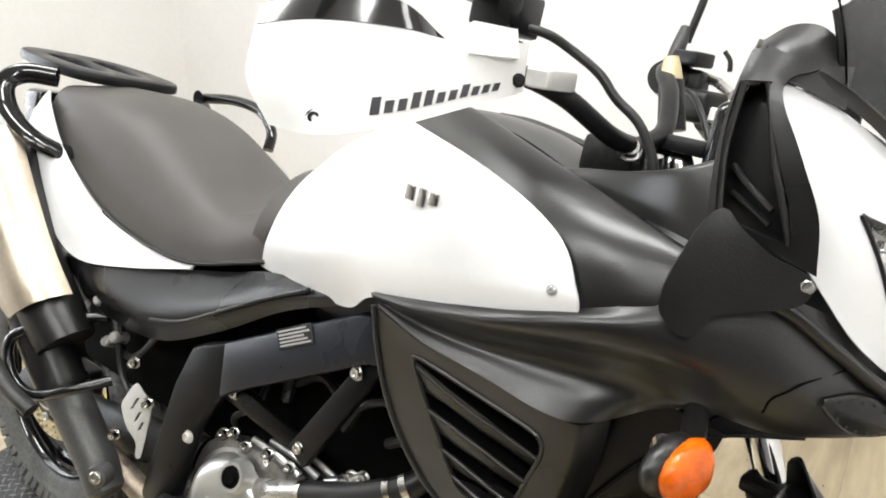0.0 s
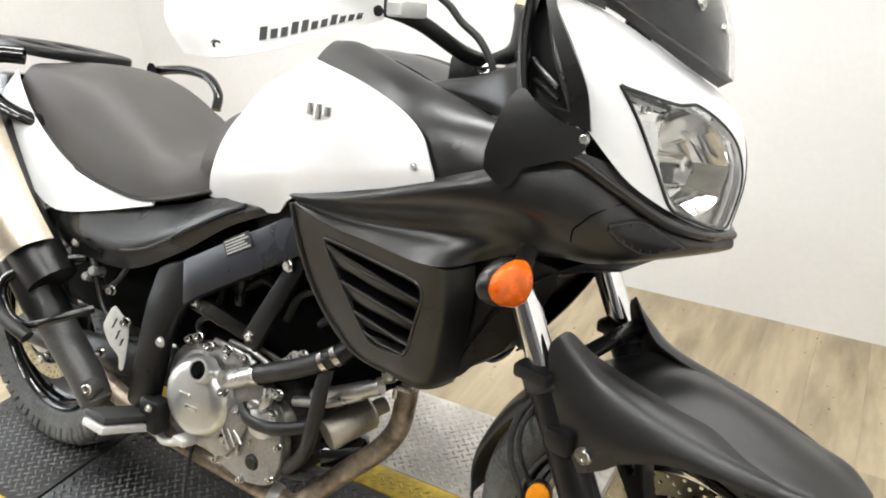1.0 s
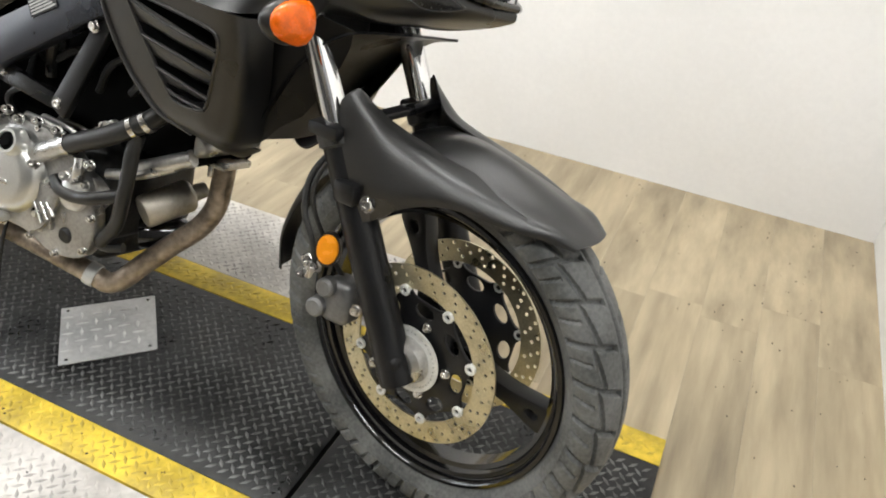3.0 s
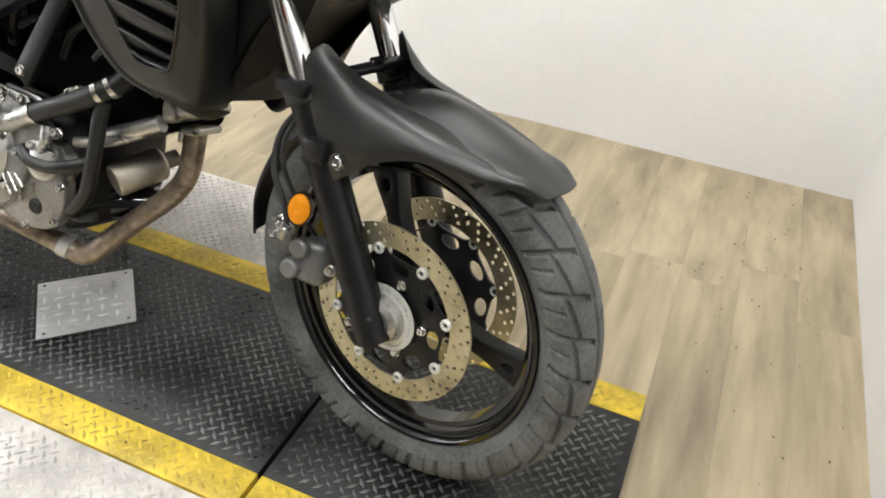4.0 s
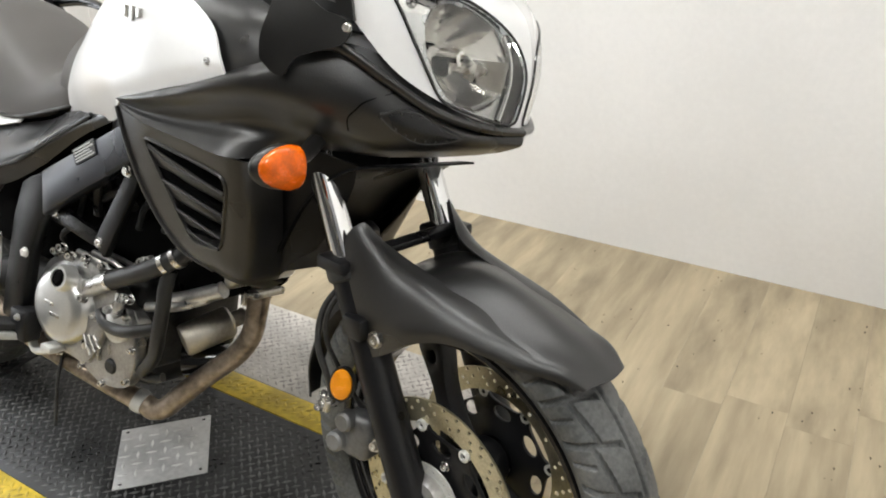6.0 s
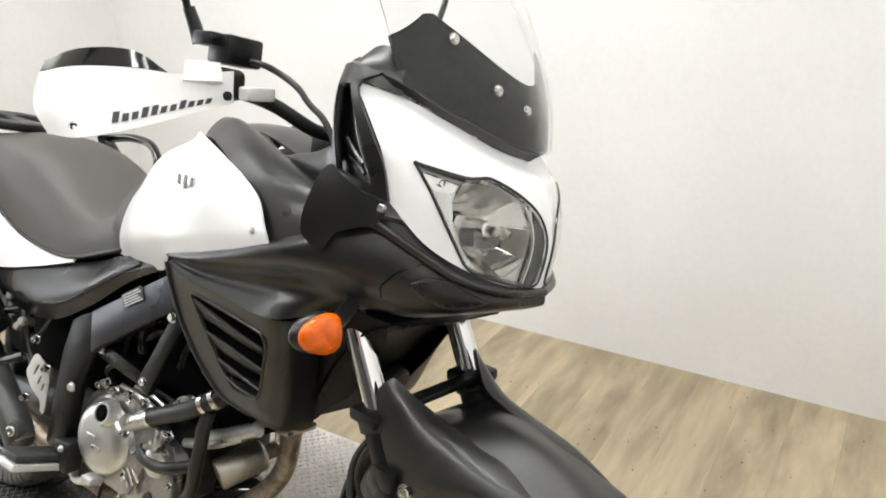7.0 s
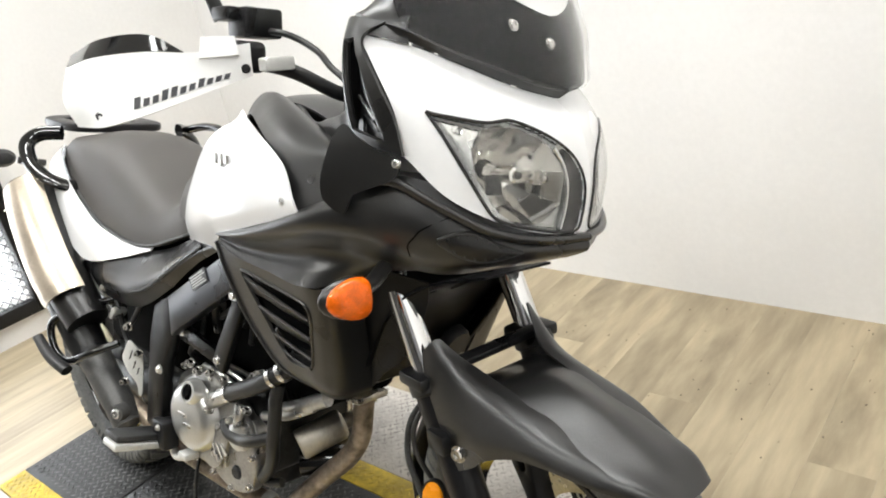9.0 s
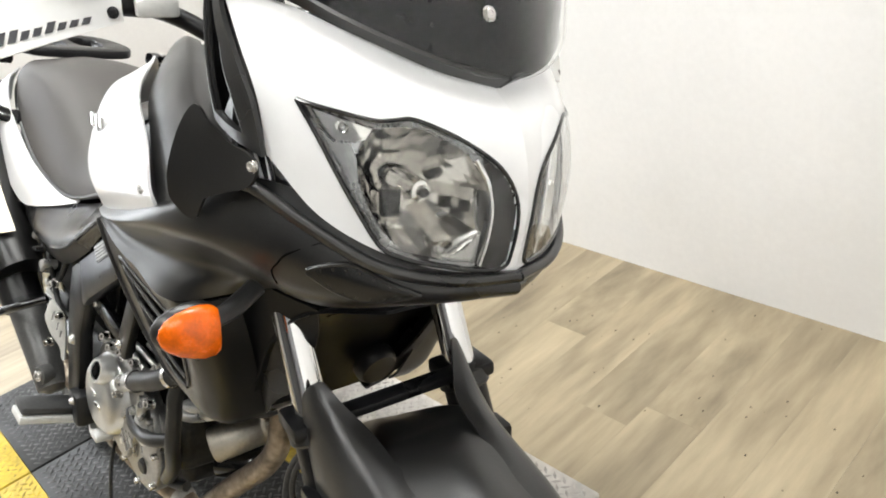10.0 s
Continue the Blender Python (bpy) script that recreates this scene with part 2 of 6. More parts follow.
def tube(pts, r, n=6, seg=12, r2=None, bm=None, caps=True, flat=1.0):
    """A round bar or pipe along a smooth line."""
    bm = bm or bmesh.new()
    line = cr(pts, n) if n > 1 else [Vector(p) for p in pts]
    up = Vector((0.13, 0.31, 0.94))
    rings = []
    for i, p in enumerate(line):
        d = (line[min(i + 1, len(line) - 1)] - line[max(i - 1, 0)]).normalized()
        s = d.cross(up)
        if s.length < 0.05:
            s = d.cross(Vector((1, 0.2, 0)))
        s.normalize()
        u = s.cross(d)
        up = u
        rad = r if r2 is None else r + (r2 - r) * i / (len(line) - 1)
        rings.append([bm.verts.new(p + s * (rad * math.cos(2 * math.pi * k / seg)) + u * (rad * flat * math.sin(2 * math.pi * k / seg))) for k in range(seg)])
    for a, b in zip(rings, rings[1:]):
        for k in range(seg):
            bm.faces.new((a[k], a[(k + 1) % seg], b[(k + 1) % seg], b[k]))
    if caps:
        bm.faces.new(list(reversed(rings[0])))
        bm.faces.new(rings[-1])
    bmesh.ops.recalc_face_normals(bm, faces=bm.faces)
    return bm


def lathe(prof, seg=32, m=None, bm=None, close=False):
    """Turns a profile of (radius, height) round z."""
    bm = bm or bmesh.new()
    rings = []
    for r, z in prof:
        ring = [bm.verts.new((r * math.cos(2 * math.pi * k / seg), r * math.sin(2 * math.pi * k / seg), z)) for k in range(seg)] if r > 1e-6 else [bm.verts.new((0, 0, z))]
        if m is not None:
            for v in ring:
                v.co = m @ v.co
        rings.append(ring)
    pairs = list(zip(rings, rings[1:])) + ([(rings[-1], rings[0])] if close else [])
    for a, b in pairs:
        for k in range(seg):
            q = []
            for v in (a[k % len(a)], a[(k + 1) % len(a)], b[(k + 1) % len(b)], b[k % len(b)]):
                if v not in q:
                    q.append(v)
            if len(q) > 2:
                bm.faces.new(q)
    bmesh.ops.recalc_face_normals(bm, faces=bm.faces)
    return bm


def box(x0, x1, y0, y1, z0, z1, bev=0.004, seg=2, bm=None):
    """A box with rounded edges."""
    own = bmesh.new()
    v = [own.verts.new((x, y, z)) for x in (x0, x1) for y in (y0, y1) for z in (z0, z1)]
    for f in ((0, 1, 3, 2), (4, 6, 7, 5), (0, 4, 5, 1), (2, 3, 7, 6), (0, 2, 6, 4), (1, 5, 7, 3)):
        own.faces.new([v[k] for k in f])
    bmesh.ops.recalc_face_normals(own, faces=own.faces)
    if bev:
        bmesh.ops.bevel(own, geom=own.edges[:], offset=bev, segments=seg, affect="EDGES", profile=0.5)
    return own if bm is None else join(bm, own)


def join(bm, other):
    me = bpy.data.meshes.new("join")
    other.to_mesh(me)
    other.free()
    bm.from_mesh(me)
    bpy.data.meshes.remove(me)
    return bm


def plate(outline, th, m=None, bev=0.0015, holes=()):
    """A flat piece cut to an outline in x and y, th thick along z, with holes through it."""
    bm = bmesh.new()
    edges = []
    for loop in (outline, *holes):
        vs = [bm.verts.new((x, y, 0)) for x, y in loop]
        edges += [bm.edges.new((vs[k], vs[(k + 1) % len(vs)])) for k in range(len(vs))]
    bmesh.ops.triangle_fill(bm, edges=edges, use_beauty=True)
    r = bmesh.ops.extrude_face_region(bm, geom=bm.faces[:])
    bmesh.ops.translate(bm, verts=[g for g in r["geom"] if isinstance(g, bmesh.types.BMVert)], vec=(0, 0, th))
    bmesh.ops.recalc_face_normals(bm, faces=bm.faces)
    if bev:
        sharp = [e for e in bm.edges if len(e.link_faces) == 2 and e.calc_face_angle() > 1.2]
        bmesh.ops.bevel(bm, geom=sharp, offset=bev, segments=2, affect="EDGES", profile=0.5)
    if m is not None:
        bm.transform(m)
    return bm


def ring2(r, n, a0=0.0, cx=0.0, cy=0.0):
    return [(cx + r * math.cos(a0 + 2 * math.pi * k / n), cy + r * math.sin(a0 + 2 * math.pi * k / n)) for k in range(n)]


def smooth2(pts, n=5):
    """A closed smooth outline through a few corners."""
    k = len(pts)
    q = cr([(*pts[i % k], 0) for i in range(-1, k + 2)], n)
    return [(v.x, v.y) for v in q[n:n + k * n]]


def axis_m(at, way, up=(0, 0, 1)):
    """A frame at a place whose z runs along way."""
    z = Vector(way).normalized()
    x = Vector(up).cross(z)
    if x.length < 1e-3:
        x = Vector((1, 0, 0))
    x.normalize()
    y = z.cross(x)
    return Matrix.Translation(at) @ Matrix((x, y, z)).transposed().to_4x4()


FLIP = Matrix.Diagonal((1, -1, 1, 1))


def bolt(parent, at, way, r=0.007, h=0.006, material=None, name="bolt", m=None):
    bm = lathe([(0, h * 0.55), (r * 0.45, h * 0.55), (r * 0.5, h), (r * 0.85, h), (r, h * 0.75), (r, 0), (r * 1.35, 0), (r * 1.35, -0.002), (0, -0.002)], 12, axis_m(at, way))
    return part(name, bm, material or M_STEEL, parent, m=m)
# ---------------------------------------------------------------- the room
FLOOR = -0.033
X0, X1, Y0, Y1 = -1.17, 2.65, -5.0, 1.56


def setting(name, bm, material, label, category, parent=None):
    ob = part(name, bm, material, parent, smooth=False)
    return tagged(ob, label, category, kind="structure")


setting("wall_north", box(X0 - 0.12, X1 + 0.12, Y1, Y1 + 0.12, FLOOR - 0.05, CEIL, 0), M_WALL, "smooth white painted wall behind the motorcycle", "wall")
# added out of view: dark wall piece that dims the reflections
setting("dim_wall_east", box(X1, X1 + 0.12, Y0, -0.9, FLOOR - 0.05, CEIL, 0), M_DIM, "unseen grey wall added to darken reflections", "wall")
setting("wall_east", box(X1, X1 + 0.12, -0.9, Y1, FLOOR - 0.05, CEIL, 0), M_WALL, "smooth white painted side wall", "wall")
# added out of view too, closing the room in the same dimming grey
setting("dim_wall_south", box(X0 - 0.12, X1 + 0.12, Y0 - 0.12, Y0, FLOOR - 0.05, CEIL, 0), M_DIM, "unseen grey far wall added to darken reflections", "wall")
setting("ceiling", box(X0 - 0.12, X1 + 0.12, Y0 - 0.12, Y1 + 0.12, CEIL, CEIL + 0.1, 0), M_CEIL, "plain pale grey ceiling", "ceiling")
WY0, WY1, WZ0, WZ1 = -1.15, 0.33, 0.13, 1.95
west = box(X0 - 0.12, X0, Y0, WY0, FLOOR - 0.05, CEIL, 0)
box(X0 - 0.12, X0, WY1, Y1, FLOOR - 0.05, CEIL, 0, bm=west)
box(X0 - 0.12, X0, WY0, WY1, FLOOR - 0.05, WZ0, 0, bm=west)
box(X0 - 0.12, X0, WY0, WY1, WZ1, CEIL, 0, bm=west)
setting("wall_west", west, M_WALL, "white painted wall with a barred window", "wall")

floor = setting("floor", box(X0, X1, Y0, Y1, FLOOR - 0.05, FLOOR - 0.004, 0), M_JOINT, "light oak laminate floor of long planks", "floor")

# window with a black steel frame and wire mesh
win = tagged(new("window_1"), "window with a black steel frame and wire mesh", "window", kind="structure")
fr = box(X0 - 0.02, X0 + 0.035, WY1 - 0.005, WY1 + 0.055, WZ0 - 0.06, WZ1 + 0.05, 0.003)
box(X0 - 0.02, X0 + 0.035, WY0 - 0.055, WY0 + 0.005, WZ0 - 0.06, WZ1 + 0.05, 0.003, bm=fr)
box(X0 - 0.02, X0 + 0.033, WY0 + 0.005, WY1 - 0.005, WZ0 - 0.06, WZ0, 0.003, bm=fr)
box(X0 - 0.02, X0 + 0.033, WY0 + 0.005, WY1 - 0.005, WZ1, WZ1 + 0.05, 0.003, bm=fr)
part("window_frame", fr, M_SATIN, win, "black steel frame")
for k in range(5):
    bolt(win, (X0 + 0.035, WY1 + 0.025, 0.2 + 0.34 * k), (1, 0, 0), 0.006, 0.004, name="screw")
mesh = bmesh.new()
for k in range(-46, 40):
    for s in (1, -1):
        c = WY0 + 0.04 * k if s > 0 else WY0 + 0.04 * (k + 46)
        z0, z1 = WZ0, WZ1
        ya, yb = c, c + s * (z1 - z0)
        lo, hi = max(min(ya, yb), WY0), min(max(ya, yb), WY1)
        if hi - lo < 0.02:
            continue
        za, zb = z0 + (lo - ya) * s, z0 + (hi - ya) * s
        tube([(X0 + 0.004 * s, lo, za), (X0 + 0.004 * s, hi, zb)], 0.0028, 1, 4, bm=mesh)
tagged(part("wire_mesh", mesh, M_MESH, win, "grey steel wire mesh", smooth=False), kind="stuff")
part("pane", box(X0 - 0.07, X0 - 0.064, WY0, WY1, WZ0, WZ1, 0), M_GLASS, win).visible_shadow = False
tagged(part("backdrop", box(X0 - 1.5, X0 - 1.45, -4, 3, -1, 4, 0), M_SKYB, None, smooth=False), "bright plain daylight outside the window", "backdrop", kind="structure")

for lx, ly, watts in LAMPS:
    lightob = tagged(new("ceiling_light"), "white ceiling light with a flat diffuser", "ceiling light", "ceiling lights")
    lightob.location = (lx, ly, CEIL)
    part("housing", box(-0.62, 0.62, -0.16, 0.16, -0.045, 0, 0.004), M_WPLAST, lightob)
    part("diffuser", box(-0.58, 0.58, -0.13, 0.13, -0.06, -0.046, 0.003), M_LAMP, lightob)

# ---------------------------------------------------------------- the low platform
lift = tagged(new("lift_platform"), "low lift platform of black checker plate with yellow edge stripes", "lift platform")
PX0, PX1, PXF = -0.11, 1.52, 2.19
BY0, BY1, SY0, SY1, EY0, EY1 = -0.215, 0.240, -0.298, 0.320, -0.62, 0.63


def treads(name, x0, x1, y0, y1, z, material, parent, cell=0.0192, size=0.0130, clip=None):
    """The raised lozenges of a checker plate."""
    verts, faces = [], []
    mx, my, reach = (x0 + x1) / 2, (y0 + y1) / 2, int((x1 - x0 + y1 - y0) / cell * 0.75) + 2
    for i in range(-reach, reach):
        for j in range(-reach, reach):
            cx, cy = mx + (i - j) * cell * 0.7071, my + (i + j) * cell * 0.7071
            if not (x0 + size * 0.72 < cx < x1 - size * 0.72 and y0 + size * 0.72 < cy < y1 - size * 0.72) or (clip and not clip(cx, cy)):
                continue
            a = radians(45 if (i + j) % 2 else -45) + random.uniform(-0.04, 0.04)
            c, s, l, w, h = math.cos(a), math.sin(a), size, 0.0040, 0.0027 * random.uniform(0.75, 1.1)
            b = len(verts)
            for u, v, q in ((-l, 0, 0), (0, -w, 0), (l, 0, 0), (0, w, 0), (-l * 0.55, 0, h), (l * 0.55, 0, h)):
                verts.append((cx + u * c - v * s, cy + u * s + v * c, z + q))
            faces += [(b, b + 1, b + 4), (b + 1, b + 5, b + 4), (b + 1, b + 2, b + 5), (b + 2, b + 3, b + 5), (b + 3, b + 4, b + 5), (b + 3, b, b + 4)]
    me = bpy.data.meshes.new(name)
    me.from_pydata(verts, [], faces)
    me.materials.append(material)
    me.shade_smooth()
    ob = new(name, me)
    ob.parent = parent
    return tagged(ob, kind="stuff")


for x0, x1 in ((PX0, 0.331), (0.339, 1.566), (1.575, PXF)):
    pl = part("deck_plate", box(x0, x1, BY0, BY1, FLOOR + 0.002, 0, 0.0015), M_DARKPL, lift, "worn black checker plate")
    treads("tread", x0 + 0.006, x1 - 0.006, BY0 + 0.004, BY1 - 0.004, 0, M_TREAD, pl)
for y0, y1 in ((SY0, BY0 - 0.001), (BY1 + 0.001, SY1)):
    for x0, x1 in ((PX0, 0.331), (0.339, 1.566), (1.575, PXF)):
        st = part("stripe", box(x0, x1, y0, y1, FLOOR + 0.002, 0.0006, 0.0015), M_YELLOW, lift, "yellow painted edge stripe")
        treads("tread", x0 + 0.006, x1 - 0.006, y0 + 0.003, y1 - 0.003, 0.0006, M_YELTR, st)
for y0, y1 in ((EY0, SY0 - 0.003), (SY1 + 0.003, EY1)):
    sd = part("side_plate", box(PX0, PX1, y0, y1, FLOOR + 0.001, -0.002, 0.0015), M_PALEPL, lift, "pale checker plate side wing")
    treads("tread", PX0 + 0.008, PX1 - 0.008, y0 + 0.006, y1 - 0.006, -0.002, M_PALETR, sd)
chips = bmesh.new()
for k in range(90):
    lane = random.random()
    cx = random.uniform(PX0 + 0.05, PXF - 0.05)
    if lane < 0.6:
        cy, cz = random.choice((random.uniform(SY0 + 0.006, BY0 - 0.006), random.uniform(BY1 + 0.006, SY1 - 0.006))), 0.0007
    else:
        cx, cy, cz = random.uniform(PX0 + 0.05, PX1 - 0.05), random.choice((random.uniform(EY0 + 0.02, SY0 - 0.02), random.uniform(SY1 + 0.02, EY1 - 0.02))), -0.0019
    r = random.uniform(0.0012, 0.0042)
    n = random.randint(5, 8)
    chips.faces.new([chips.verts.new((cx + r * random.uniform(0.5, 1.4) * math.cos(2 * math.pi * a / n), cy + r * random.uniform(0.5, 1.1) * math.sin(2 * math.pi * a / n), cz)) for a in range(n)])
tagged(part("paint_chip", chips, M_JOINT, lift, "dark chips in the paint", smooth=False), kind="stuff")
part("underframe", box(PX0 + 0.01, PXF - 0.01, BY0 + 0.01, BY1 - 0.01, FLOOR - 0.003, FLOOR + 0.0015, 0), M_JOINT, lift)
cover = part("cover_plate", plate([(0.806, 0.010), (0.948, -0.133), (1.091, 0.012), (0.953, 0.158)], 0.003, Matrix.Translation((0, 0, 0.0005)), 0.0006), M_COVPL, lift, "bare aluminium checker plate cover")
# treads paler than their plate: their glints are put into the colour
treads("tread", 0.80, 1.10, -0.14, 0.17, 0.0035, M_ALUPL, cover, 0.030, 0.0145, lambda x, y: abs(x - 0.949) + abs(y - 0.012) < 0.125)
for k in ((0.825, 0.012), (0.949, -0.112), (1.07, 0.012), (0.951, 0.137)):
    bolt(cover, (*k, 0.0035), (0, 0, 1), 0.0035, 0.001, name="screw")
# ---------------------------------------------------------------- the motorcycle
bike = tagged(new("motorcycle"), "white and black adventure touring motorcycle leaning on its side stand", "motorcycle")
bike.matrix_world = pose(0.1909, 0.0192, 0.0, -17.01, 0, -4.09)
RAKE = radians(25.5)
AX = Vector((-math.sin(RAKE), 0, math.cos(RAKE)))
HUB = Vector((1.56, 0, 0.329))
LEGX = Vector((-math.sin(radians(23.2)), 0, math.cos(radians(23.2))))
PIV = HUB - Vector((math.cos(RAKE), 0, math.sin(RAKE))) * 0.042
# the front end as it stands: turned a little to the right and upright against the frame's lean
TURN_, ROLL_ = radians(-9.6), radians(-9.4)
nr = Vector((math.sin(TURN_) * math.cos(ROLL_), -math.cos(TURN_) * math.cos(ROLL_), math.sin(ROLL_)))
fw = nr.cross(Vector((0, 0, 1))).normalized() * -1
if fw.x < 0:
    fw = -fw
upw = fw.cross(-nr)
STEER = Matrix.Translation((1.576, -0.015, 0.355)) @ Matrix((fw, -nr, upw)).transposed().to_4x4() @ Matrix.Scale(1.031, 4) @ Matrix.Translation(-HUB)
# the left half of the turned handlebar mirrors the right one in this plane
mn, mc = Vector((.105, .515, .020)).normalized(), Vector((1.0225, -.0025, 1.26))
LEFT = Matrix.Translation(mc) @ Matrix([[(1 if i == j else 0) - 2 * mn[i] * mn[j] for j in range(3)] for i in range(3)]).to_4x4() @ Matrix.Translation(-mc)


fa = radians(-4.5)
fm, fc = Vector((math.sin(fa), math.cos(fa), 0)), Vector((1.54, 0.004, 1.0))
FLIPF = Matrix.Translation(fc) @ Matrix([[(1 if i == j else 0) - 2 * fm[i] * fm[j] for j in range(3)] for i in range(3)]).to_4x4() @ Matrix.Translation(-fc)
NOSE = ("nose_cowl", "fairing_nose", "side_duct", "duct_rim", "duct_recess", "duct_vane", "nose_bead", "nose_line", "nose_vent", "vent_edge", "lower_fairing", "vent_bar", "wind_deflector", "screen_base", "screen_pillar", "cockpit_side", "screen_shoulder")


def both(name, make, material, label="", parent=bike):
    """The same part on the right and, mirrored, on the left."""
    return part(name, make(), material, parent, label), part(name, make(), material, parent, label, m=FLIPF if name in NOSE else FLIP)


# ---- wheels
def tyre_mesh(radius, half, rim, cells, seg=780):
    """A tyre with slanted cross grooves, a zigzag groove in each shoulder and one round the middle."""
    prof = cr([(rim + 0.001, -half * 0.62, 0), (rim + 0.014, -half * 0.84, 0), (radius - 0.046, -half, 0), (radius - 0.026, -half * 0.97, 0), (radius - 0.011, -half * 0.74, 0),
               (radius - 0.002, -half * 0.36, 0), (radius, 0, 0), (radius - 0.002, half * 0.36, 0), (radius - 0.011, half * 0.74, 0), (radius - 0.026, half * 0.97, 0),
               (radius - 0.046, half, 0), (rim + 0.014, half * 0.84, 0), (rim + 0.001, half * 0.62, 0)], 11)
    bm = bmesh.new()
    rings = []
    mid = (len(prof) - 1) / 2
    for k in range(seg):
        th = 2 * math.pi * k / seg
        ring = []
        for j, p in enumerate(prof):
            q, cut = abs(j - mid) / mid, 0.0
            if q < 0.72:
                f = (th * cells / (2 * math.pi) - 0.75 * q + (0.5 if j > mid else 0)) % 1
                cross = 0.0075 * min(1, max(0, (0.085 - min(f, 1 - f)) / 0.045)) if q > 0.08 else 0
                middle = 0.006 * min(1, max(0, (0.035 - q) / 0.02))
                side = 0.0065 * min(1, max(0, (0.034 - abs(q - 0.36 - 0.10 * (f - 0.5))) / 0.018))
                slit = 0.004 * min(1, max(0, (0.055 - abs(f - 0.56)) / 0.03)) if q > 0.44 else 0
                cut = max(cross, middle, side, slit) * min(1, (0.76 - q) / 0.10)
            elif q < 0.75:
                cut = -0.0008
            out = (p - Vector((radius - 0.05, 0, 0))).normalized()
            r, y = p.x - cut * max(0.0, out.x), p.y - cut * out.y
            ring.append(bm.verts.new((r * math.cos(th), y, r * math.sin(th))))
        rings.append(ring)
    for k in range(seg):
        a, b = rings[k], rings[(k + 1) % seg]
        for j in range(len(a) - 1):
            bm.faces.new((a[j], a[j + 1], b[j + 1], b[j]))
        bm.faces.new((a[-1], a[0], b[0], b[-1]))
    bmesh.ops.recalc_face_normals(bm, faces=bm.faces)
    return bm


YAX = axis_m((0, 0, 0), (0, 1, 0))


def wheel(name, at, radius, half, rim, spoke_at, m, discs, cells):
    place = m @ Matrix.Translation(at)
    w = part(name, lathe([(rim + 0.005, -half * 0.64), (rim + 0.002, -half * 0.76), (rim - 0.004, -half * 0.78), (rim - 0.009, -half * 0.70), (rim - 0.011, -half * 0.55), (rim - 0.018, -half * 0.52), (rim - 0.021, -half * 0.35), (rim - 0.029, -half * 0.30), (rim - 0.030, half * 0.30), (rim - 0.021, half * 0.35), (rim - 0.018, half * 0.52), (rim - 0.011, half * 0.55), (rim - 0.009, half * 0.70),
                          (rim - 0.004, half * 0.78), (rim + 0.002, half * 0.76), (rim + 0.005, half * 0.64), (rim - 0.004, half * 0.56), (rim - 0.016, half * 0.25), (rim - 0.016, -half * 0.25), (rim - 0.004, -half * 0.56)], 96, YAX, close=True),
             M_GLOSSB, bike, "glossy black cast rim", place)
    part("tyre", tyre_mesh(radius, half, rim, cells), M_TYRE, w, "block-treaded black rubber tyre", place, angle=30)
    part("hub", lathe([(0, -0.075), (0.020, -0.075), (0.022, -0.062), (0.040, -0.058), (0.046, -0.03), (0.038, 0), (0.046, 0.03), (0.040, 0.058), (0.022, 0.062), (0.020, 0.075), (0, 0.075)], 40, YAX), M_SATIN, w, m=place)
    for a in spoke_at:
        out = smooth2([(0.035, -0.030), (0.09, -0.018), (0.15, -0.015), (rim - 0.022, -0.024), (rim - 0.022, 0.024), (0.15, 0.015), (0.09, 0.018), (0.035, 0.030)], 4)
        slot = smooth2([(rim - 0.060, -0.004), (rim - 0.045, -0.007), (rim - 0.040, 0), (rim - 0.045, 0.007), (rim - 0.060, 0.004)], 4)
        sp = plate(out, 0.034, Matrix.Rotation(radians(a), 4, "Y") @ Matrix(((1, 0, 0, 0), (0, 0, 1, -0.017), (0, 1, 0, 0), (0, 0, 0, 1))), 0.004, [slot])
        bmesh.ops.recalc_face_normals(sp, faces=sp.faces)
        part("spoke", sp, M_SATIN, w, m=place)
    for y, ro, ri, nb in discs:
        s = -1 if y < 0 else 1
        lay = Matrix(((1, 0, 0, 0), (0, 0, 1, y - 0.0018), (0, 1, 0, 0), (0, 0, 0, 1)))
        holes = [ring2(ri, 72)]
        for k in range(36):
            for rr, da in ((ri + 0.010, 0), (ri + 0.021, 0.058), (ri + 0.033, 0.116)):
                a = 2 * math.pi * k / 36 + da
                if (k % 2 and rr < ri + 0.02) or rr > ro - 0.004:
                    continue
                holes.append(ring2(0.0036, 8, 0, rr * math.cos(a), rr * math.sin(a)))
        d = plate(ring2(ro, 96), 0.0036, lay, 0, holes)
        bmesh.ops.recalc_face_normals(d, faces=d.faces)
        disc = part("brake_disc", d, M_DISC, w, "drilled bronze-tinted brake disc", place, angle=20)
        star = []
        for k in range(nb):
            a0, half = 2 * math.pi * (k + 0.35) / nb, math.pi / nb
            for fa_, rr in ((-1, .88), (-.72, .885), (-.50, .90), (-.34, .93), (-.26, .97), (-.16, 1.0), (.16, 1.0), (.26, .97), (.34, .93), (.50, .90), (.72, .885)):
                star.append((rr * ri * .985 * math.cos(a0 + fa_ * half), rr * ri * .985 * math.sin(a0 + fa_ * half)))
        ovals = []
        for k in range(nb):
            a0 = 2 * math.pi * (k + 0.85) / nb
            ca, sa = math.cos(a0), math.sin(a0)
            oval = [(ri * 0.735 + ri * 0.105 * math.cos(b_), ri * 0.155 * math.sin(b_)) for b_ in [2 * math.pi * n_ / 14 for n_ in range(14)]]
            ovals.append([(ca * p_ - sa * q_, sa * p_ + ca * q_) for p_, q_ in oval])
        c = plate(star, 0.006, Matrix.Translation((0, s * 0.001, 0)) @ lay, 0.001, [ring2(0.036, 32)] + ovals)
        bmesh.ops.recalc_face_normals(c, faces=c.faces)
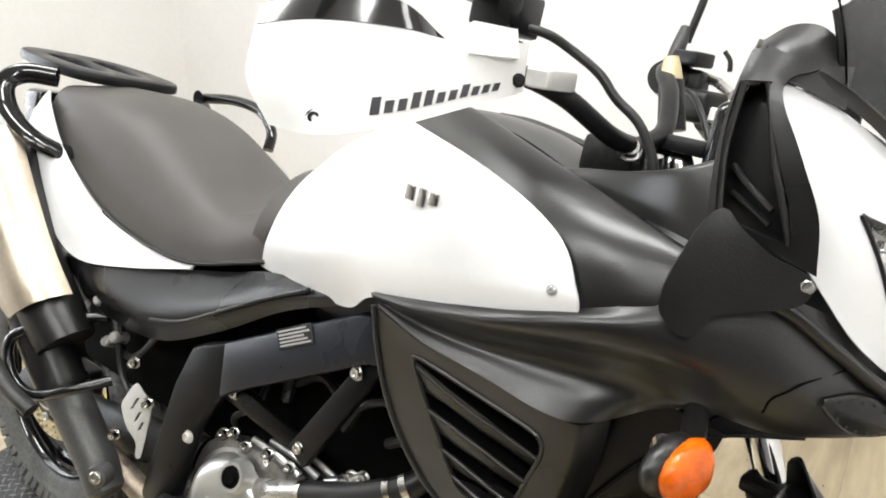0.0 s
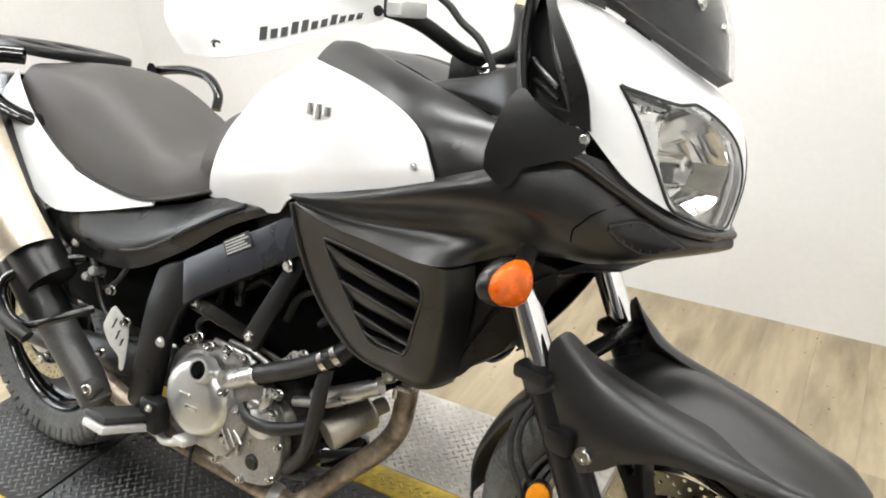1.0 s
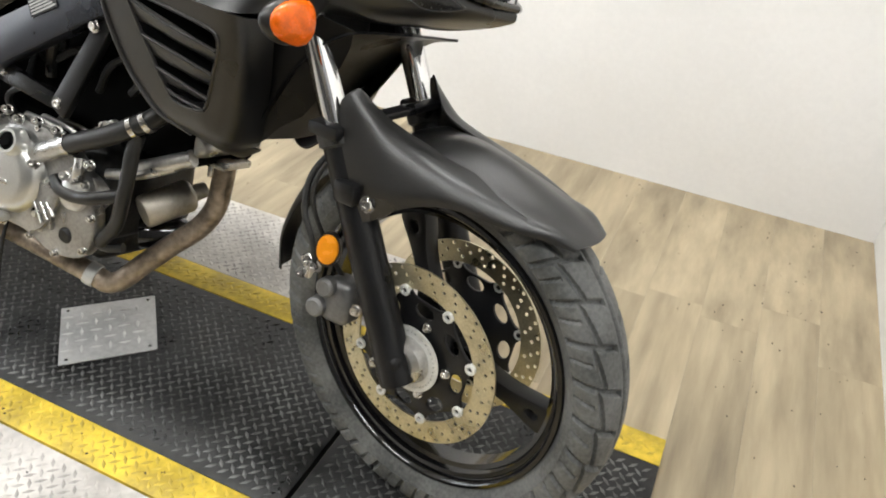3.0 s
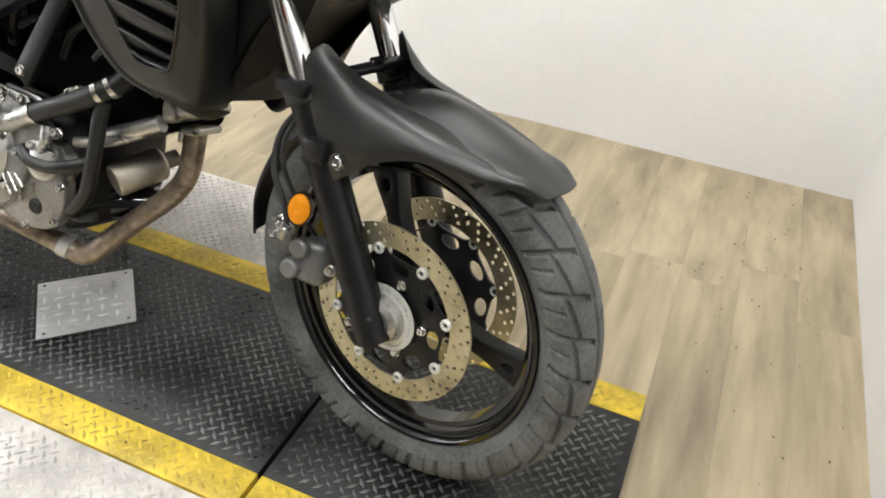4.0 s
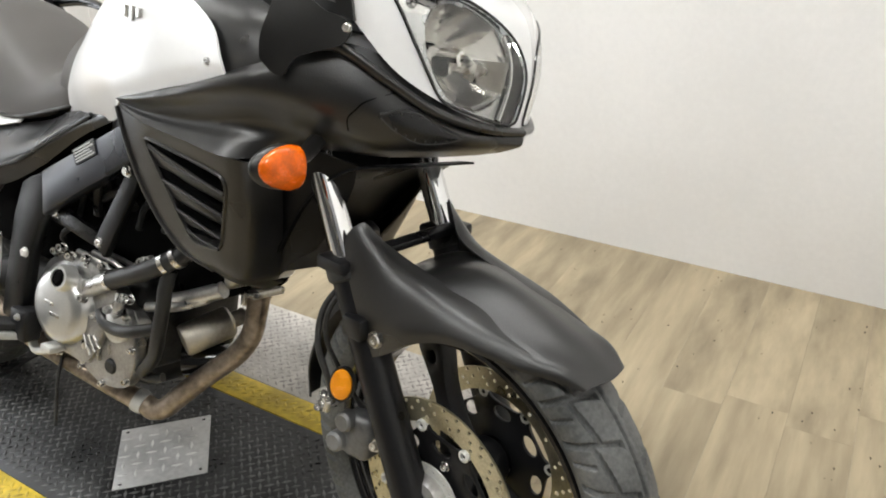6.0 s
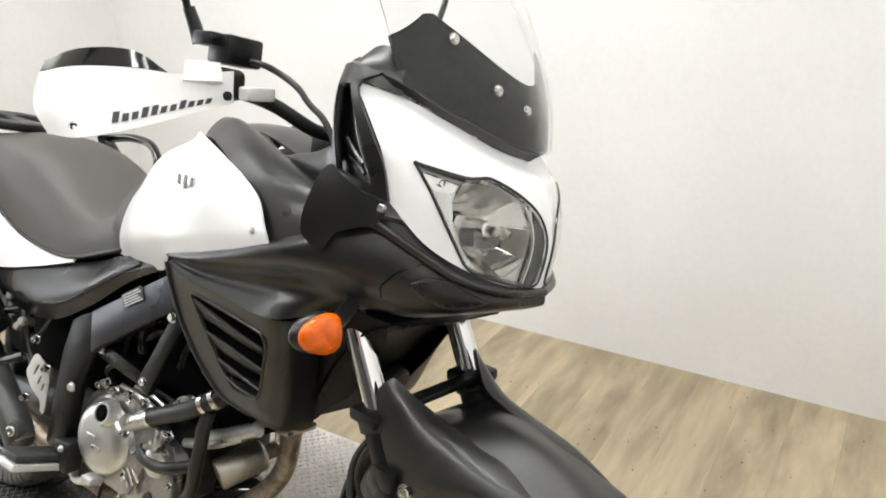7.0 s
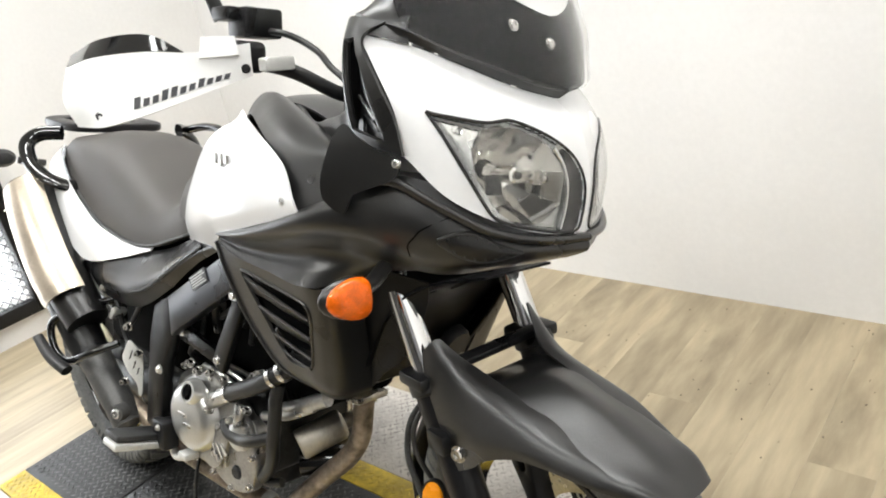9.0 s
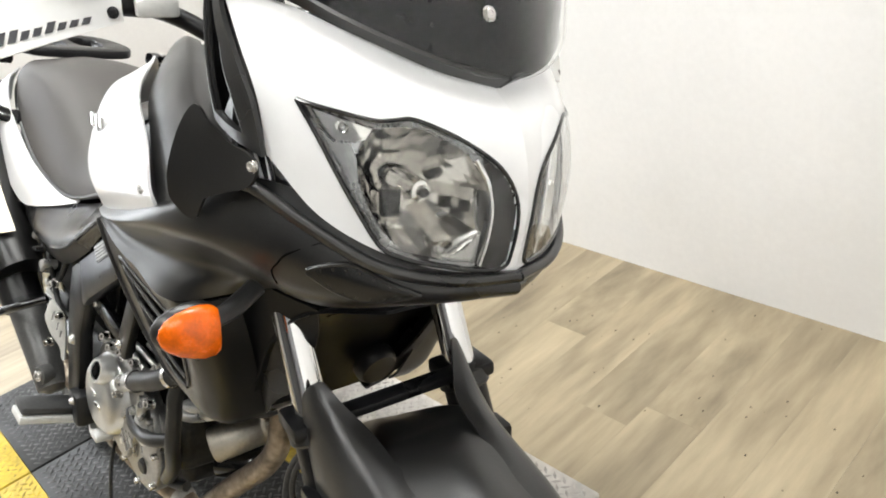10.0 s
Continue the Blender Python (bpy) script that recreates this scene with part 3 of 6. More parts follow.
        part("disc_carrier", c, M_SATIN, w, m=place)
        for k in range(nb):
            a = 2 * math.pi * (k + 0.35) / nb
            part("disc_button", lathe([(0.0045, 0.001), (0.0050, 0.0045), (0.0082, 0.0045), (0.0095, 0.003), (0.0095, -0.004), (0.0045, -0.004)], 16, axis_m((ri * 0.965 * math.cos(a), y + s * 0.003, ri * 0.965 * math.sin(a)), (0, s, 0)), close=True), M_ALUPL, w, m=place)
        for k in range(5):
            a = 2 * math.pi * k / 5
            bolt(w, (0.066 * math.cos(a), y + s * 0.005, 0.066 * math.sin(a)), (0, s, 0), 0.0062, 0.006, name="disc_bolt", m=place)
        ab = plate(ring2(0.058, 48), 0.003, Matrix.Translation((0, s * 0.014, 0)) @ lay, 0, [ring2(0.036, 40)] + [ring2(0.0024, 5, 0, 0.050 * math.cos(2 * math.pi * k / 40), 0.050 * math.sin(2 * math.pi * k / 40)) for k in range(40)])
        bmesh.ops.recalc_face_normals(ab, faces=ab.faces)
        part("sensor_ring", ab, M_ALUPL, w, "slotted bright steel ring", place)
        part("hub_cap", lathe([(0, 0.034), (0.012, 0.034), (0.014, 0.028), (0.026, 0.030), (0.036, 0.024), (0.041, 0.010), (0.042, -0.004)], 36, axis_m((0, y + s * 0.008, 0), (0, s, 0))), M_ENG, w, "bare aluminium hub", place)
    return w


wheel("front_wheel", HUB, 0.329, 0.055, 0.250, (10, 130, 250), STEER, [(-0.068, 0.155, 0.117, 8), (0.068, 0.155, 0.117, 8)], 30)
wheel("rear_wheel", (0, 0, 0.321), 0.321, 0.075, 0.218, (30, 150, 270), Matrix.Rotation(radians(4.6), 4, 'X'), [(-0.062, 0.13, 0.092, 6)], 32)


# ---- fork, fender, brake
def leg(y, s):
    return Vector((1.547, y, 0.329)) + LEGX * s + Vector((-0.062, 0.038, 0)) * s


for side, mm in ((-1, STEER), (1, STEER)):
    y = 0.106 * side
    fk = part("fork_leg", tube([leg(y, -0.035), leg(y, 0.02), leg(y, 0.12), leg(y, 0.34)], 0.029, 4, 20), M_SATIN, bike, "satin black fork slider", mm)
    part("axle_clamp", box(1.530, 1.572, y - 0.024, y + 0.024, 0.298, 0.350, 0.010, 3), M_SATIN, fk, m=mm)
    part("dust_cap", lathe([(0.0, 0.0), (0.030, 0.0), (0.034, 0.004), (0.034, 0.022), (0.027, 0.030), (0.022, 0.032)], 24, axis_m(leg(y, 0.335), LEGX)), M_RUB, fk, m=mm)
    part("fork_tube", tube([leg(y, 0.36), leg(y, 0.70)], 0.0215, 1, 24), M_CHROME, fk, "polished chrome fork tube", mm)
    part("fender_lug", box(1.416, 1.458, y - 0.026, y + 0.046, 0.565, 0.60, 0.006), M_SATIN, fk, m=mm)
    part("fork_collar", box(1.354, 1.414, y - 0.023, y + 0.049, 0.652, 0.674, 0.006), M_SATIN, fk, m=mm)
bolt(bike, (1.463, -0.159, 0.585), (0.1, -1, 0), 0.010, 0.007)
bolt(bike, (1.405, -0.148, 0.577), (0, -1, 0), 0.006, 0.006)
for x, z in ((1.544, 0.323), (1.520, 0.330)):
    bolt(bike, (x, -0.138, z), (0.1, -1, 0), 0.006, 0.006, name="pinch_bolt")


FEND = [[(1.778, -.046, .596), (1.782, -.042, .600), (1.786, -.033, .602), (1.790, -.018, .603), (1.792, 0, .603)],
        [(1.750, -.060, .602), (1.752, -.058, .611), (1.751, -.050, .619), (1.746, -.030, .623), (1.744, 0, .628)],
        [(1.709, -.073, .606), (1.708, -.072, .613), (1.703, -.064, .624), (1.695, -.042, .634), (1.698, 0, .645)],
        [(1.636, -.088, .615), (1.634, -.086, .624), (1.628, -.074, .638), (1.620, -.046, .653), (1.620, 0, .671)],
        [(1.580, -.095, .620), (1.575, -.093, .632), (1.555, -.078, .650), (1.550, -.048, .667), (1.550, 0, .678)],
        [(1.520, -.100, .610), (1.515, -.096, .630), (1.495, -.080, .655), (1.500, -.050, .664), (1.500, 0, .668)],
        [(1.465, -.095, .600), (1.460, -.092, .620), (1.455, -.078, .655), (1.462, -.050, .652), (1.466, 0, .655)],
        [(1.392, -.070, .600), (1.392, -.068, .610), (1.390, -.060, .622), (1.388, -.035, .620), (1.388, 0, .624)],
        [(1.300, -.062, .525), (1.298, -.060, .535), (1.294, -.052, .545), (1.290, -.030, .552), (1.288, 0, .556)],
        [(1.240, -.060, .420), (1.236, -.058, .428), (1.232, -.050, .434), (1.228, -.028, .438), (1.226, 0, .440)],
        [(1.236, -.060, .345), (1.230, -.058, .346), (1.226, -.050, .347), (1.222, -.028, .347), (1.220, 0, .347)]]


def fender():
    return shell([r + [(x, -y, z) for x, y, z in reversed(r[:-1])] for r in FEND], 5, 5, 0.003, flip=True)


fen = part("front_fender", fender(), M_BLACK, bike, "matte black plastic front fender", STEER)


def ear():
    return shell([[(1.442, -.114, .535), (1.422, -.116, .600), (1.404, -.112, .672), (1.399, -.108, .706), (1.404, -.100, .720)],
                  [(1.463, -.115, .540), (1.442, -.116, .605), (1.418, -.108, .688), (1.411, -.100, .720), (1.418, -.088, .729)],
                  [(1.502, -.114, .563), (1.482, -.114, .608), (1.456, -.102, .671), (1.440, -.091, .703), (1.442, -.074, .706)],
                  [(1.531, -.112, .586), (1.522, -.111, .614), (1.498, -.096, .658), (1.480, -.080, .680), (1.474, -.058, .684)],
                  [(1.584, -.103, .607), (1.580, -.102, .625), (1.562, -.089, .651), (1.545, -.072, .664), (1.532, -.052, .668)],
                  [(1.636, -.095, .612), (1.635, -.094, .623), (1.630, -.083, .640), (1.618, -.066, .649), (1.604, -.049, .655)],
                  [(1.695, -.0785, .605), (1.695, -.0775, .613), (1.690, -.068, .628), (1.680, -.057, .631), (1.668, -.047, .636)],
                  [(1.735, -.064, .6025), (1.737, -.0625, .608), (1.736, -.058, .615), (1.732, -.053, .617), (1.724, -.048, .619)]], 6, 5, 0.003, flip=False)


part("fender_ear", ear(), M_BLACK, fen, m=STEER)
part("fender_ear", ear(), M_BLACK, fen, m=STEER @ FLIP)
part("fork_brace", box(1.408, 1.434, -0.098, 0.098, 0.676, 0.688, 0.003), M_SATIN, bike, "flat black fork brace", STEER)
cal = part("front_caliper", box(1.388, 1.444, -0.116, -0.060, 0.350, 0.428, 0.014, 3), M_CAL, bike, "grey brake caliper with silver bolts")
for x, z in ((1.385, 0.372), (1.398, 0.412)):
    part("caliper_piston", lathe([(0, 0.012), (0.013, 0.012), (0.017, 0.008), (0.018, -0.01)], 24, axis_m((x, -0.118, z), (0, -1, 0))), M_CAL, cal)
bolt(cal, (1.452, -0.105, 0.386), (0, -1, 0), 0.008, 0.008)
bolt(cal, (1.372, -0.12, 0.438), (0, -1, 0.3), 0.007, 0.010)
for p in ((1.362, -.132, .452), (1.378, -.134, .447), (1.352, -.130, .425)):
    bolt(cal, p, (0.2, -1, 0.2), 0.0075, 0.012)
part("hose_union", tube([(1.362, -.132, .462), (1.372, -.136, .445), (1.368, -.136, .425)], 0.006, 4, 10), M_STEEL, cal)
part("bleed_nipple", tube([(1.362, -0.125, 0.43), (1.350, -0.13, 0.455)], 0.006, 1, 10), M_STEEL, cal)
rf = part("fork_reflector", lathe([(0, 0.007), (0.014, 0.0065), (0.020, 0.005), (0.022, 0.001), (0.022, -0.004)], 32, axis_m((1.405, -0.150, 0.489), (0.25, -1, 0.05)) @ Matrix.Diagonal((0.86, 1.18, 1, 1))), M_REFL, bike, "oval amber reflector")
part("reflector_rim", lathe([(0.0215, 0.003), (0.0245, 0.003), (0.0245, -0.006), (0, -0.006)], 32, axis_m((1.405, -0.149, 0.489), (0.25, -1, 0.05)) @ Matrix.Diagonal((0.86, 1.18, 1, 1))), M_BLACK, rf)
part("brake_hose", tube([(1.385, -.135, .66), (1.352, -.150, .60), (1.352, -.155, .54), (1.375, -.15, .49), (1.372, -.128, .445)], 0.0052, 8), M_RUB, bike)
part("sensor_cable", tube([(1.39, -.14, .655), (1.364, -.152, .60), (1.362, -.148, .55), (1.376, -.118, .49), (1.40, -.085, .43), (1.44, -.075, .40)], 0.0042, 8), M_RUB, bike)

# ---- tank and seat
TANK = [[(.632, -.135, .785), (.76, -.178, .797), (.88, -.205, .808), (.95, -.245, .850), (1.09, -.270, .890), (1.230, -.274, .925)],
        [(.655, -.155, .840), (.775, -.212, .862), (.89, -.245, .880), (.98, -.268, .905), (1.10, -.282, .930), (1.222, -.280, .952)],
        [(.680, -.152, .908), (.790, -.208, .930), (.90, -.248, .948), (.99, -.268, .968), (1.09, -.276, .986), (1.182, -.268, 1.000)],
        [(.706, -.126, .965), (.780, -.168, 1.002), (.857, -.200, 1.022), (.93, -.222, 1.032), (1.00, -.230, 1.042), (1.065, -.232, 1.040)],
        [(.730, -.080, .990), (.766, -.096, 1.027), (.798, -.108, 1.047), (.822, -.118, 1.056), (.842, -.128, 1.066), (.862, -.138, 1.070)]]
both("tank_panel", lambda: shell(TANK, 7, 6, 0.004, flip=True), M_WHITE, "glossy white tank side panel")
crest = [[(.73, y, .955 - y * y * 1.2), (.79, y, 1.035 - y * y * 1.6), (.86, y, 1.092 - y * y * 1.8), (.98, y, 1.095 - y * y * 1.2), (1.08, y, 1.065 - y * y * .8), (1.16, y, 1.02 - y * y * .5)] for y in (-.10, -.05, 0, .05, .10)]
part("tank_top", shell(crest, 4, 6, 0.004), M_BLACK, bike, "black plastic tank top cover")
tb = box(0.72, 1.26, -0.12, 0.12, 0.72, 0.96, 0.04, 3)
part("tank_core", tb, M_BLACK, bike)
both("seat_flange", lambda: shell([[(.622, -.130, .79), (.65, -.150, .85), (.685, -.146, .90), (.735, -.105, .948), (.745, -.05, .958)], [(.602, -.132, .80), (.615, -.147, .845), (.638, -.143, .902), (.672, -.118, .950), (.692, -.06, .966)]], 4, 5, 0.008, flip=True), M_SEAT)
bolt(bike, (1.199, -0.283, 0.944), (0.1, -1, 0.05), 0.0042, 0.0015, M_BEZEL, name="panel_screw")

SEAT = [(-.11, .070, .930, .965), (-.04, .135, .915, .982), (.06, .165, .872, .990), (.17, .175, .812, .992), (.26, .175, .772, .976), (.34, .173, .753, .942), (.42, .170, .744, .901), (.48, .164, .745, .872),
        (.535, .157, .757, .865), (.59, .150, .775, .890), (.645, .140, .793, .944), (.70, .10, .82, .958)]
srows = []
for x, hw, zb, zt in SEAT:
    h = zt - zb
    ring = [(-hw, zb), (-hw * .97, zb + h * .42), (-hw * .78, zb + h * .78), (-hw * .40, zt - 0.008), (0, zt), (hw * .40, zt - 0.008), (hw * .78, zb + h * .78), (hw * .97, zb + h * .42), (hw, zb)]
    srows.append([(x, y, z) for y, z in ring])
seat = part("seat", shell(srows, 5, 5, 0.02, flip=False), M_SEAT, bike, "dark grey vinyl two-step seat")
both("seat_piping", lambda: tube([(x, -hw - 0.001, zb + 0.004) for x, hw, zb, zt in SEAT], 0.004, 5, 8), M_BLACK, parent=seat)

both("tail_panel", lambda: shell([[(-.09, -.150, .865), (-.02, -.195, .850), (.06, -.212, .765), (.15, -.214, .715), (.235, -.205, .680), (.37, -.190, .705), (.50, -.165, .742)],
                                  [(-.09, -.140, .915), (.00, -.192, .905), (.09, -.208, .835), (.18, -.206, .775), (.26, -.198, .735), (.38, -.182, .728), (.50, -.160, .748)],
                                  [(-.08, -.125, .950), (.02, -.172, .930), (.10, -.190, .875), (.18, -.185, .812), (.26, -.180, .770), (.38, -.172, .748), (.50, -.157, .753)]], 5, 5, 0.004, flip=True), M_WHITE, "glossy white tail side panel")
both("side_cover", lambda: shell([[(.13, -.170, .640), (.27, -.185, .600), (.45, -.182, .600), (.60, -.180, .665), (.75, -.185, .755), (.885, -.200, .812)],
                                  [(.17, -.190, .665), (.30, -.205, .650), (.46, -.205, .655), (.60, -.195, .710), (.72, -.192, .770), (.86, -.200, .818)],
                                  [(.22, -.185, .690), (.34, -.182, .705), (.48, -.158, .735), (.58, -.145, .760), (.68, -.160, .792), (.83, -.190, .820)]], 6, 6, 0.005, flip=True), M_SIDEB, "satin black side cover")
both("side_cover_crease", lambda: tube([(.47, -.2065, .645), (.52, -.203, .658), (.57, -.200, .68), (.70, -.193, .755), (.80, -.198, .805)], 0.0045, 6, 8), M_SIDEB)

# ---- fairing
both("tank_shroud", lambda: shell([[(1.225, -.262, .905), (1.215, -.268, .945), (1.168, -.256, .995), (1.055, -.216, 1.034), (.905, -.142, 1.062), (.848, -.118, 1.058)],
                                   [(1.300, -.262, .935), (1.285, -.264, .967), (1.218, -.250, 1.012), (1.085, -.204, 1.055), (.925, -.132, 1.086), (.858, -.108, 1.084)],
                                   [(1.370, -.245, .968), (1.345, -.243, .997), (1.270, -.233, 1.024), (1.115, -.182, 1.064), (.945, -.115, 1.102), (.870, -.090, 1.104)],
                                   [(1.385, -.225, .980), (1.355, -.220, 1.002), (1.276, -.208, 1.020), (1.122, -.156, 1.055), (.955, -.098, 1.096), (.880, -.072, 1.100)]], 6, 6, 0.004, flip=False), M_BLACK, "matte black plastic fairing shroud")
FAIRING = [[(.968, -.255, .846), (1.040, -.2645, .831), (1.130, -.266, .823), (1.246, -.262, .815), (1.312, -.170, .838), (1.390, -.105, .842), (1.450, -.050, .852), (1.492, .0004, .862)],
           [(.966, -.253, .848), (1.040, -.260, .838), (1.130, -.2595, .836), (1.248, -.253, .838), (1.322, -.195, .852), (1.402, -.130, .847), (1.466, -.063, .857), (1.511, .0019, .868)],
           [(.963, -.250, .850), (1.040, -.254, .846), (1.130, -.2525, .850), (1.250, -.243, .862), (1.330, -.210, .868), (1.414, -.155, .850), (1.482, -.075, .862), (1.530, .0034, .874)],
           [(.958, -.253, .853), (1.036, -.263, .858), (1.126, -.2665, .868), (1.250, -.258, .887), (1.338, -.236, .893), (1.434, -.182, .868), (1.512, -.092, .876), (1.558, .0056, .887)],
           [(.954, -.255, .856), (1.035, -.275, .867), (1.126, -.284, .884), (1.252, -.279, .911), (1.348, -.254, .917), (1.443, -.198, .894), (1.524, -.102, .891), (1.562, .0059, .897)],
           [(.953, -.249, .858), (1.040, -.268, .876), (1.130, -.279, .896), (1.256, -.281, .930), (1.356, -.253, .950), (1.448, -.206, .928), (1.522, -.106, .906), (1.557, .0055, .907)],
           [(.956, -.236, .860), (1.045, -.253, .882), (1.135, -.263, .905), (1.256, -.268, .944), (1.370, -.238, .995), (1.448, -.188, .985), (1.508, -.100, .935), (1.538, .004, .922)]]
FAIR_NET = net(FAIRING, 8, 8)
both("fairing_nose", lambda: shell(FAIR_NET, th=0.004, flip=True, smooth_net=False), M_BLACK, "matte black plastic nose fairing")


SCOOP = [[(.966, -.259, .846), (1.04, -.263, .829), (1.11, -.264, .823), (1.18, -.265, .818), (1.236, -.262, .813), (1.256, -.243, .811), (1.262, -.185, .812)],
         [(.975, -.248, .795), (1.04, -.249, .790), (1.11, -.250, .784), (1.18, -.250, .778), (1.234, -.246, .771), (1.253, -.227, .769), (1.258, -.170, .768)],
         [(.993, -.230, .730), (1.055, -.231, .727), (1.115, -.231, .723), (1.18, -.230, .717), (1.226, -.226, .711), (1.243, -.206, .709), (1.248, -.150, .708)],
         [(1.024, -.213, .672), (1.08, -.214, .667), (1.13, -.215, .663), (1.18, -.214, .659), (1.213, -.208, .655), (1.230, -.188, .655), (1.236, -.135, .655)],
         [(1.072, -.198, .624), (1.11, -.199, .620), (1.15, -.200, .618), (1.184, -.200, .616), (1.206, -.193, .614), (1.218, -.173, .614), (1.224, -.120, .614)],
         [(1.125, -.174, .600), (1.145, -.177, .597), (1.165, -.179, .595), (1.184, -.176, .593), (1.198, -.168, .593), (1.208, -.152, .595), (1.212, -.110, .598)]]
SCOOP_NET = net(SCOOP, 16, 16)


def scoop_uv(x, z):
    """Where on the scoop's net the place x, z lies."""
    best = min((abs(p.x - x) + abs(p.z - z), i, j) for i, row in enumerate(SCOOP_NET) for j, p in enumerate(row[:66]))
    return best[1] / (len(SCOOP_NET) - 1), best[2] / (len(SCOOP_NET[0]) - 1)


OPEN_ = [scoop_uv(x, z) for x, z in ((1.034, .800), (1.042, .806), (1.114, .797), (1.19, .785), (1.212, .776), (1.214, .755), (1.205, .722), (1.191, .685), (1.178, .657), (1.140, .650), (1.112, .656), (1.092, .684), (1.072, .722), (1.050, .764))]


def louvre_open(u, v):
    hit = False
    for k in range(len(OPEN_)):
        (ua, va), (ub, vb) = OPEN_[k - 1], OPEN_[k]
        if (va > v) != (vb > v) and u < (ub - ua) * (v - va) / (vb - va) + ua:
            hit = not hit
    return hit


def on_scoop(u, v, off=0.0):
    """A place on the scoop's skin, and off it by so much outwards."""
    a, b = (len(SCOOP_NET) - 1) * u, (len(SCOOP_NET[0]) - 1) * v
    i, j = min(int(a), len(SCOOP_NET) - 2), min(int(b), len(SCOOP_NET[0]) - 2)
    p = SCOOP_NET[i][j].lerp(SCOOP_NET[i + 1][j], a - i).lerp(SCOOP_NET[i][j + 1].lerp(SCOOP_NET[i + 1][j + 1], a - i), b - j)
    return p + Vector((0.12, -0.97, -0.2)) * off


sc = both("radiator_scoop", lambda: shell(SCOOP_NET, th=0.004, flip=False, smooth_net=False, keep=lambda u, v: not louvre_open(u, v)), M_BLACK, "matte radiator block with the recess shade in its colour side scoop with slots")
FINS = [[(1.036, .799), (1.080, .786), (1.123, .775), (1.168, .765), (1.212, .757)], [(1.055, .748), (1.090, .740), (1.125, .733), (1.160, .726), (1.202, .718)],
        [(1.076, .704), (1.105, .697), (1.132, .691), (1.160, .685), (1.190, .679)], [(1.100, .670), (1.120, .665), (1.138, .661), (1.156, .659), (1.180, .657)], [(1.112, .656), (1.128, .653), (1.145, .650), (1.160, .652), (1.178, .656)]]
for k, ob in enumerate(sc):
    mm = Matrix() if k == 0 else FLIP
    rim = [on_scoop(u, v, 0.0002) for u, v in OPEN_]
    part("louvre_rim", tube(rim + [rim[0]], 0.0030, 6, 8, caps=False), M_BLACK, ob, m=mm)
    # near-black sheet in place of the shade behind the slots
    part("louvre_shade", shell([[on_scoop(u, v, -0.030) for v in (.08, .25, .45, .68)] for u in (.06, .25, .5, .82)], 4, 4, 0.003), M_HOLE, ob, m=mm)
    for f, g in zip(FINS, FINS[1:]):
        rows = [[on_scoop(*scoop_uv(a + (c - a) * t, b + (d - b) * t), off * (0.35 + 0.65 * k / 4)) for k, ((a, b), (c, d)) in enumerate(zip(f, g))] for t, off in ((0, .0025), (.12, .003), (.40, -.002), (.68, -.010), (.74, -.028))]
        part("slot_fin", shell(rows, 4, 6, 0.002), M_BLACK, ob, m=mm)
        part("fin_lip", tube(rows[1], 0.0026, 6, 8), M_BLACK, ob, m=mm)
both("scoop_edge", lambda: tube([on_scoop(u, 0, .001) for u in (0, .2, .4, .6, .8, 1)], 0.004, 6, 8), M_BLACK)
both("scoop_foot", lambda: shell([[(1.078, -.180, .642), (1.125, -.176, .622), (1.165, -.165, .612), (1.195, -.150, .612)], [(1.098, -.148, .606), (1.135, -.142, .584), (1.170, -.132, .580), (1.200, -.118, .594)], [(1.115, -.105, .586), (1.145, -.10, .566), (1.172, -.095, .566), (1.200, -.085, .585)]], 4, 5, 0.004), M_BLACK, "matte black lower fairing tip")
# deeper black than the other fairing panels: shade is put into its colour
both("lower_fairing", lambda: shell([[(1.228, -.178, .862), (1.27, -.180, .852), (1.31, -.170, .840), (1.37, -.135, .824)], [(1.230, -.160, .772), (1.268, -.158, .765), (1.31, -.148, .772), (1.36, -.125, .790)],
                                     [(1.216, -.140, .682), (1.248, -.138, .680), (1.285, -.130, .702), (1.328, -.115, .728)], [(1.198, -.118, .598), (1.228, -.120, .614), (1.252, -.118, .642), (1.290, -.112, .672)]], 5, 5, 0.004), M_DKFR_SHADE, "lower fairing panel with its shade put into a deep black")
# radiator block, coloured as dark as the shade inside the fairing
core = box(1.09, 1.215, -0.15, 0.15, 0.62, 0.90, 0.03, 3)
part("radiator", core, M_HOLE, bike, "radiator block with the recess shade in its colour")
# same shade colour as the lower fairing
part("radiator_duct", shell([[(1.21, y, .605 + .04 * abs(y)), (1.25, y * 1.05, .68), (1.30, y * 1.1, .76), (1.36, y * 1.0, .815), (1.44, y * .6, .835)] for y in (-.14, -.07, 0, .07, .14)], 4, 5, 0.004), M_DKFR_SHADE, bike)
part("horn", lathe([(0, 0.012), (0.028, 0.012), (0.034, 0.004), (0.034, -0.01), (0.012, -0.022), (0, -0.022)], 24, axis_m((1.265, 0.04, 0.665), (0.9, 0, -0.4))), M_SATIN, bike)

COWL = [[(1.412, -.230, 1.026), (1.402, -.237, 1.080), (1.376, -.244, 1.130), (1.338, -.247, 1.186)],
        [(1.462, -.196, .972), (1.456, -.203, 1.045), (1.432, -.207, 1.110), (1.392, -.203, 1.172)],
        [(1.510, -.142, .938), (1.512, -.146, 1.015), (1.488, -.148, 1.088), (1.438, -.142, 1.146)],
        [(1.538, -.072, .919), (1.544, -.074, .998), (1.523, -.075, 1.072), (1.472, -.070, 1.120)],
        [(1.552, .0051, .914), (1.557, .0055, .991), (1.537, .0039, 1.063), (1.491, .0003, 1.106)]]
cg = net(COWL, 24, 26)


